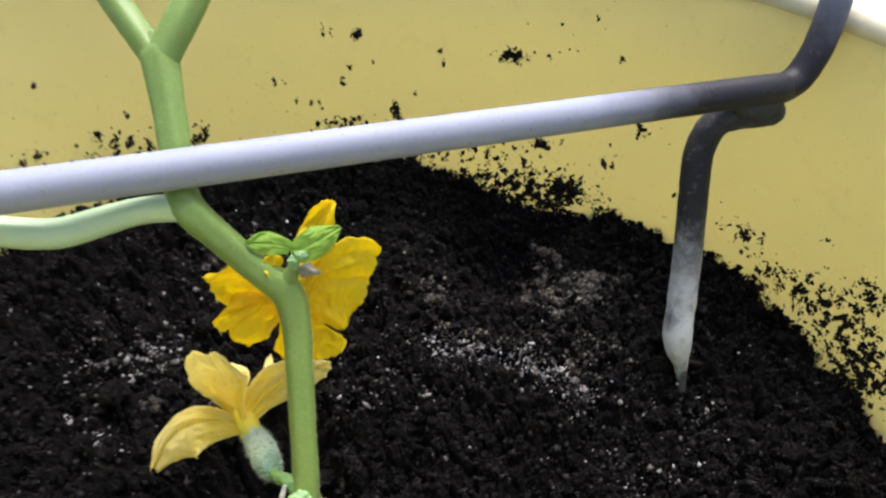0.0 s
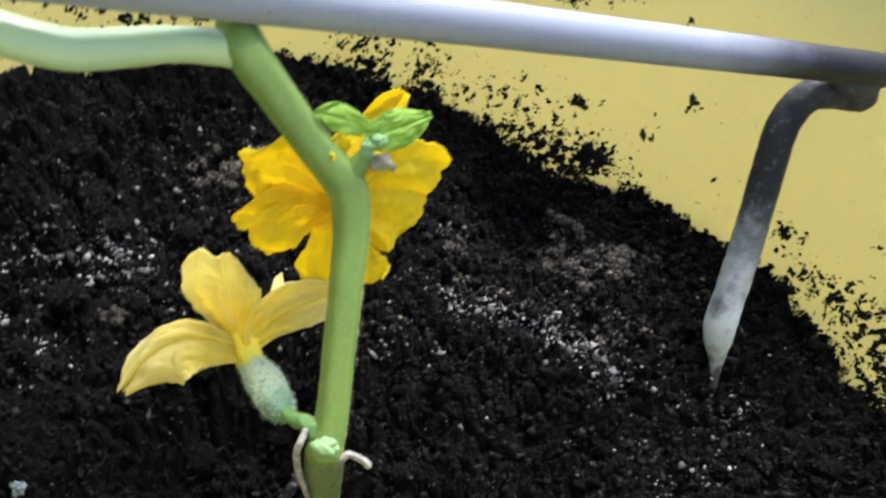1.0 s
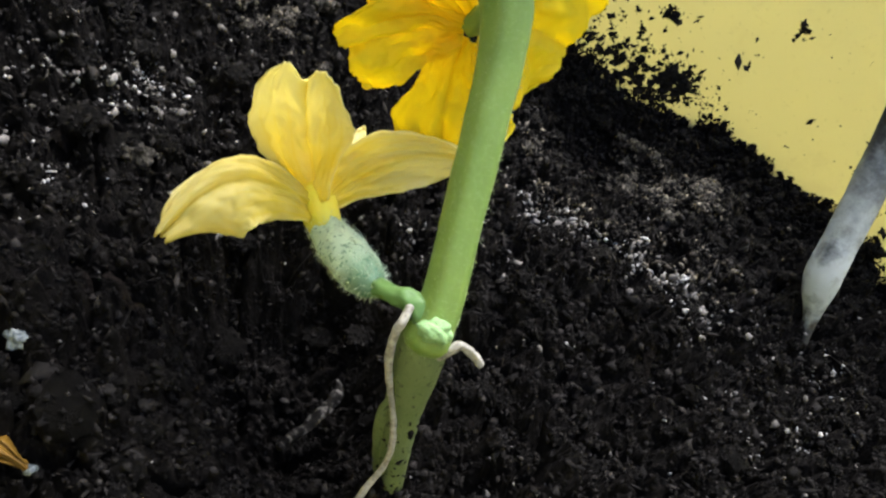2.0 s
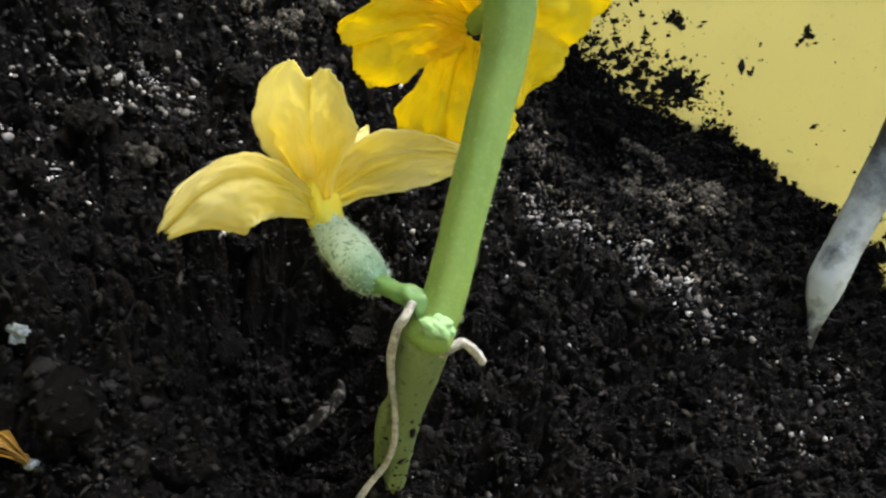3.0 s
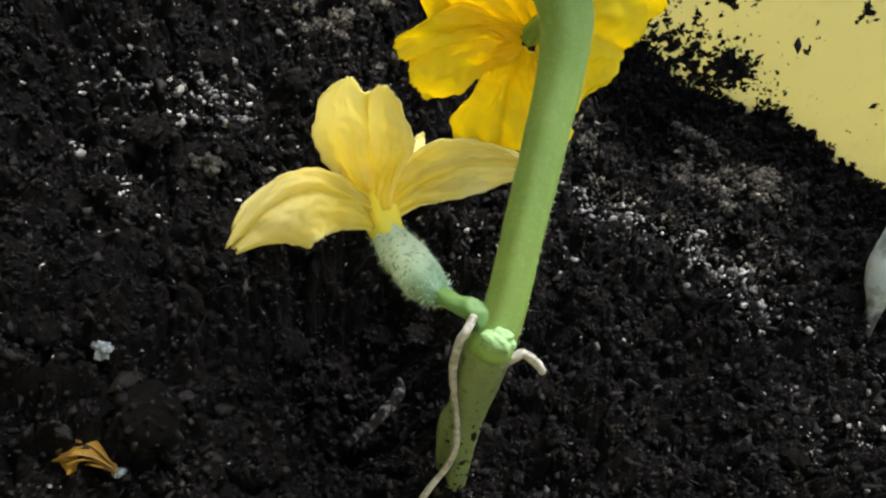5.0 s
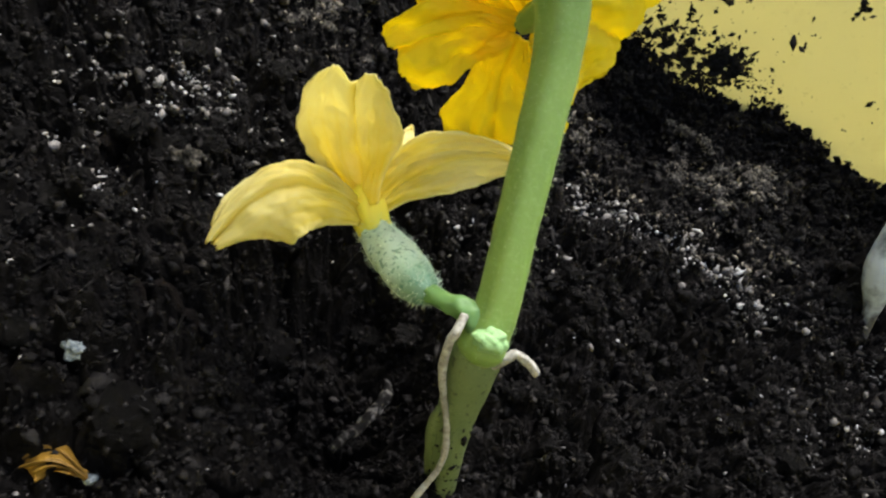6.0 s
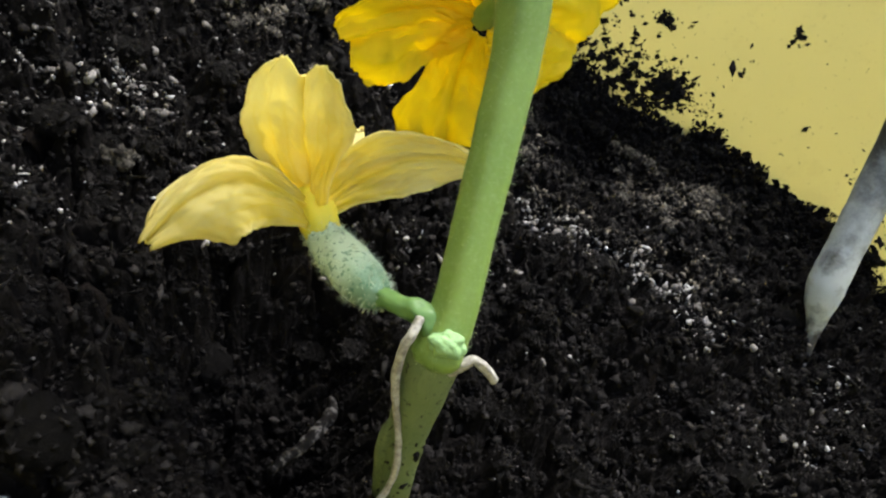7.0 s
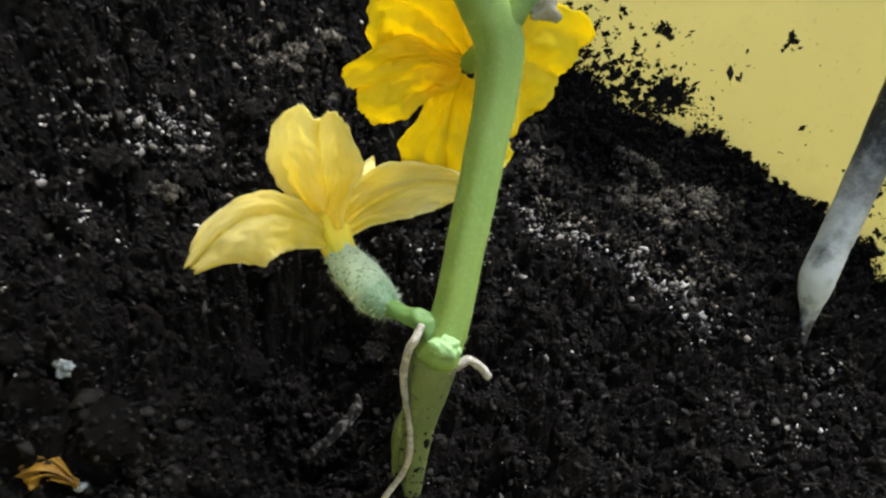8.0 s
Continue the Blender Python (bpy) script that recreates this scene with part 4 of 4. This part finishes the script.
    part("aerial_root", tube("aerial_root", rr, M_ROOT, n=50, ring=12, rough=0.55), root, "short pale root stub beside the node")
    part("bud", lump("bud", (0.0001, 0.0007, 0.1874), 0.0018, M_BUD, 0.4, 650, (1.35, 0.8, 0.85)), root, "lumpy pale green bud cushion at the lowest node")
    # lower flower: stalk, young fruit, corolla tube and petals
    st = [(0.0014, 0.0042, 0.1836, 0.0020), (0.0002, 0.0042, 0.1850, 0.0022), (-0.0014, 0.0043, 0.1864, 0.0022), (-0.0036, 0.0052, 0.1871, 0.0017), (-0.0058, 0.0065, 0.1862, 0.00125), (-0.0078, 0.0092, 0.1842, 0.0014)]
    part("flower_stalk", tube("flower_stalk", st, M_STALK, n=44, ring=18, rough=0.3), root, "bright green flower stalk")
    fr = [(-0.0074, 0.0086, 0.1846, 0.0013), (-0.0087, 0.0102, 0.1836, 0.0024), (-0.0103, 0.0134, 0.1821, 0.0032), (-0.0127, 0.0176, 0.1808, 0.0034), (-0.0150, 0.0211, 0.1800, 0.0030), (-0.0170, 0.0234, 0.1803, 0.0025)]
    fruit_me = tube("fruit", fr, M_FRUIT, n=50, ring=26, ridges=7, ridge=0.025, rough=0.07)
    fruit = part("fruit", fruit_me, root, "tiny bristly pale green cucumber under the flower")
    part("bristle", hairs_on(fruit_me, 750, 0.0009, 0.00005, M_BRISTLE, "bristle", 5), fruit, "fine white bristles")
    tb = [(-0.0158, 0.0218, 0.1803, 0.0024), (-0.0172, 0.0238, 0.1808, 0.0028), (-0.0186, 0.0260, 0.1817, 0.0031), (-0.0196, 0.0276, 0.1826, 0.0028)]
    flower = part("flower", tube("flower", tb, M_TUBE, n=24, ring=22, ridges=5, ridge=0.07, ends=(0.3, 0.5)), root, "pale yellow open cucumber flower")
    part("petal", petal("petal", (-0.0192, 0.0238, 0.1822), (-0.0304, 0.0193, 0.1874), (-0.0385, 0.0132, 0.1781), 0.0150, (0.2, -0.3, 1.0), M_PETAL_PALE, cup=-0.16, crease=-0.0011, pleat=0.00022, phase=1.3, ruffle=0.0018, left=(0.36, 0.36, 0.50, 0.60, 0.66, 0.66, 0.60, 0.48, 0.26), right=(0.34, 0.56, 0.76, 0.90, 1.0, 1.06, 1.0, 0.80, 0.30)), flower)
    part("petal", petal("petal", (-0.0187, 0.0244, 0.1828), (-0.0236, 0.0306, 0.1918), (-0.0258, 0.0296, 0.2020), 0.0160, (0.1, 0.8, 0.25), M_PETAL_PALE, notch=0.21, split=0.22, slant=-0.07, cup=-0.09, crease=0.0017, phase=2.1, ruffle=0.0011, pleat=0.00022, left=(0.34, 0.60, 0.86, 1.0, 1.02, 1.0, 0.95, 0.86, 0.66), right=(0.34, 0.56, 0.80, 0.96, 1.04, 1.0, 0.92, 0.84, 0.72)), flower)
    part("petal", petal("petal", (-0.0180, 0.0246, 0.1826), (-0.0094, 0.0335, 0.1884), (0.0028, 0.0345, 0.1924), 0.0106, (0.1, 0.9, -0.3), M_PETAL_PALE, cup=-0.10, crease=-0.0012, pleat=0.00022, phase=3.7, ruffle=0.0012, left=(0.42, 0.74, 0.94, 0.98, 0.80, 0.62, 0.38), right=(0.40, 0.60, 0.86, 0.98, 0.96, 0.86, 0.45)), flower)
    part("petal", petal("petal", (-0.0150, 0.0338, 0.1855), (-0.0147, 0.0389, 0.1858), (-0.0147, 0.0424, 0.1872), 0.0024, (0.0, -0.6, 0.7), M_PETAL_PALE, blunt=0.12, waist=0.8, phase=4.4, ruffle=0.0002), flower)
    part("petal", petal("petal", (-0.0205, 0.0300, 0.1832), (-0.0240, 0.0355, 0.1858), (-0.0262, 0.0410, 0.1850), 0.0100, (0.0, 0.0, 1.0), M_PETAL_PALE, blunt=0.3, phase=5.2), flower)
    # upper flower, facing away, close behind the stem
    tb = [(-0.0036, 0.0334, 0.2186, 0.0012), (-0.0041, 0.0344, 0.2162, 0.0014), (-0.0045, 0.0358, 0.2142, 0.0017), (-0.0047, 0.0372, 0.2126, 0.0018)]
    part("flower_stalk", tube("flower_stalk", [(-0.0030, 0.0305, 0.2225, 0.0012), (-0.0032, 0.0322, 0.2208, 0.0013), (-0.0036, 0.0332, 0.2186, 0.0015)], M_STALK, n=14, ring=12), root)
    flower = part("flower", tube("flower", tb, M_STEM, n=20, ring=20, ridges=5, ridge=0.08, rough=0.1, ends=(0.3, 0.3)), root, "deep yellow cucumber flower with a green calyx")
    Y = M_PETAL_DEEP
    part("petal", petal("petal", (-0.0056, 0.0372, 0.2132), (-0.0144, 0.0366, 0.2184), (-0.0224, 0.0342, 0.2190), 0.0162, (-0.16, 0.95, 0.23), Y, pleat=0.0003, notch=0.03, cup=-0.06, crease=0.0010, left=(0.36, 0.6, 0.85, 1.02, 1.08, 1.05, 0.85), right=(0.36, 0.64, 0.88, 1.0, 0.98, 0.82, 0.55), phase=0.4, ruffle=0.0022), flower)
    part("petal", petal("petal", (-0.0056, 0.0368, 0.2114), (-0.0139, 0.0362, 0.2084), (-0.0213, 0.0334, 0.2036), 0.0126, (0.2, 0.95, 0.2), Y, notch=0.06, cup=-0.05, crease=0.0014, pleat=0.0003, left=(0.50, 0.78, 0.90, 1.0, 1.22, 1.28, 1.08), right=(0.42, 0.6, 0.8, 0.95, 1.0, 0.95, 0.75), phase=1.9, ruffle=0.0016), flower)
    part("petal", petal("petal", (-0.0046, 0.0368, 0.2104), (-0.0046, 0.0382, 0.2020), (-0.0026, 0.0350, 0.1930), 0.0178, (0.1, 0.9, 0.2), Y, cup=-0.05, crease=0.0014, pleat=0.0003, left=(0.26, 0.42, 0.65, 0.92, 1.15, 1.26, 1.2), right=(0.40, 0.56, 0.60, 0.52, 0.62, 0.92, 0.86), phase=2.8, ruffle=0.0014), flower)
    part("petal", petal("petal", (-0.0034, 0.0376, 0.2114), (0.0046, 0.0425, 0.2124), (0.0126, 0.0460, 0.2104), 0.0215, (-0.39, 0.825, -0.345), Y, notch=0.0, cup=-0.06, crease=0.0010, pleat=0.0003, left=(0.34, 0.58, 0.76, 0.9, 1.0, 1.0, 0.8), right=(0.42, 0.82, 1.06, 1.12, 1.04, 0.86, 0.6), slant=0.06, phase=4.1, ruffle=0.0014), flower)
    part("petal", petal("petal", (-0.0042, 0.0380, 0.2134), (0.0001, 0.0474, 0.2214), (0.0043, 0.0535, 0.2283), 0.0086, (0.2, 0.6, -0.5), Y, notch=0.0, cup=-0.08, crease=0.0010, left=(0.5, 0.8, 1.0, 1.0, 0.75, 0.3), right=(0.5, 0.8, 1.0, 1.0, 0.85, 0.5), phase=5.6, ruffle=0.0014), flower)
    # small leaves, a dried stipule and fuzzy buds in the upper node
    part("leaf", petal("leaf", (-0.0014, 0.0318, 0.2297), (0.0034, 0.0328, 0.2324), (0.0088, 0.0358, 0.2343), 0.0066, (0.2, -0.8, 0.6), M_LEAF, blunt=0.25, waist=0.6, phase=0.9, crease=-0.0004, cup=-0.06, ruffle=0.0006), root, "small fresh green leaf at the upper node")
    part("leaf", petal("leaf", (-0.0018, 0.0325, 0.2312), (-0.0060, 0.0317, 0.2330), (-0.0102, 0.0306, 0.2338), 0.0048, (-0.2, -0.8, 0.6), M_LEAF, blunt=0.3, waist=0.6, phase=2.2, crease=-0.0004, cup=-0.06, ruffle=0.0006), root, "small fresh green leaf at the upper node")
    stub = [(-0.0036, 0.0298, 0.2222, 0.0022), (-0.0024, 0.0300, 0.2248, 0.0019), (-0.0014, 0.0306, 0.2272, 0.0014), (-0.0008, 0.0310, 0.2290, 0.0008)]
    part("side_shoot", tube("side_shoot", stub, M_STEM, n=20, ring=16, rough=0.12), root, "short green side shoot")
    part("bud", lump("bud", (-0.0012, 0.0302, 0.2290), 0.0012, M_BUD, 0.7, 1100, (0.9, 0.8, 1.3)), root, "pale fuzzy bud at the upper node")
    part("bud", lump("bud", (0.0006, 0.0306, 0.2308), 0.0010, M_BUD, 0.7, 1100, (1.3, 0.8, 0.9)), root, "pale fuzzy bud at the upper node")
    part("stipule", lump("stipule", (0.0016, 0.0310, 0.2264), 0.0017, M_GREY, 0.6, 800, (1.3, 0.7, 0.9)), root, "withered greyish stipule")
    part("flower_bud", petal("flower_bud", (-0.0044, 0.0318, 0.2262), (-0.0056, 0.0302, 0.2282), (-0.0072, 0.0292, 0.2292), 0.0056, (0.0, -0.7, 0.7), Y, blunt=0.6, waist=0.6, phase=3.0, ruffle=0.001), root, "small yellow bud petal")
    return root


make_plant()


# ---- small things on the soil ----
def pebble(x, y, size, material, label):
    me = lump("perlite_grain", (x, y, soil_top(x, y) + size * 0.5), size, material, 0.75, 900, (1.1, 0.9, 0.8))
    return tagged(new("perlite_grain", me), label, "perlite")


M_GRAIN = Mat("perlite_grain", 0.8, 0.3)
M_GRAIN.colour(M_GRAIN.ramp(M_GRAIN.noise(900, 4), (0.4, (0.08, 0.10, 0.11)), (0.6, (0.24, 0.275, 0.285)))).bump(M_GRAIN.noise(2000, 3), 0.6, 0.0006)
pebble(-0.0503, -0.0035, 0.0014, M_GRAIN, "white perlite grain on dark soil")
pebble(-0.0436, -0.0155, 0.0008, M_GRAIN, "small white perlite grain beside a withered petal")
pebble(-0.0496, 0.0402, 0.0024, M_CRUST, "grey crumbly clod on the soil")

dry = petal("fallen_petal", (-0.0440, -0.0155, soil_top(-0.0440, -0.0155) + 0.0009), (-0.0478, -0.0150, soil_top(-0.0478, -0.0150) + 0.0024), (-0.0514, -0.0158, soil_top(-0.0514, -0.0158) + 0.0014), 0.0050, (0.0, -0.55, 0.8), M_DRY, cup=-0.22, crease=0.0012, ruffle=0.0014, pleat=0.0004, phase=2.6, left=(0.12, 0.3, 0.75, 1.0, 0.5), right=(0.12, 0.3, 0.5, 0.8, 1.0))
tagged(new("fallen_petal", dry), "shrivelled orange-brown fallen petal on the soil", "petal")

TW = [(-0.0057, 0.0222), (-0.0051, 0.0200), (-0.0058, 0.0172), (-0.0086, 0.0112), (-0.0134, 0.0036)]
twig = tube("twig", [(x, y, max(soil_top(x, y) + 0.0016, h), q) for (x, y), h, q in zip(TW, (0.1452, 0.1454, 0.1457, 0.1472, 0.1488), (0.0004, 0.0008, 0.0011, 0.0010, 0.0007))], M_TWIG, n=50, ring=12, rough=0.7)
tagged(new("twig", twig), "short dark rotted twig with pale flecks and painted glints on the soil", "twig")
for x0, y0, ln, an, w in [(-0.0416, 0.0128, 0.0085, -0.35, 0.0012), (0.0570, 0.0387, 0.006, 1.5, 0.0012), (-0.047, 0.0105, 0.004, -0.5, 0.0008), (-0.062, 0.037, 0.004, 0.1, 0.0009)]:
    rows = []
    for k in range(5):
        u = k / 4 - 0.5
        x, y = x0 + u * ln * math.cos(an), y0 + u * ln * math.sin(an)
        rows.append((x, y, soil_top(x, y) + w * 0.7, w * (1 - 1.6 * u * u)))
    chip_me = tube("bark_chip", rows, M_BARK, n=24, ring=10, rough=0.6)
    for v in chip_me.vertices:
        level = soil_top(v.co.x, v.co.y) + w * 0.35
        v.co.z = level + (v.co.z - level) * 0.4
    tagged(new("bark_chip", chip_me), "flat reddish-brown bark chip lying on the soil", "bark chip", "bark chips")
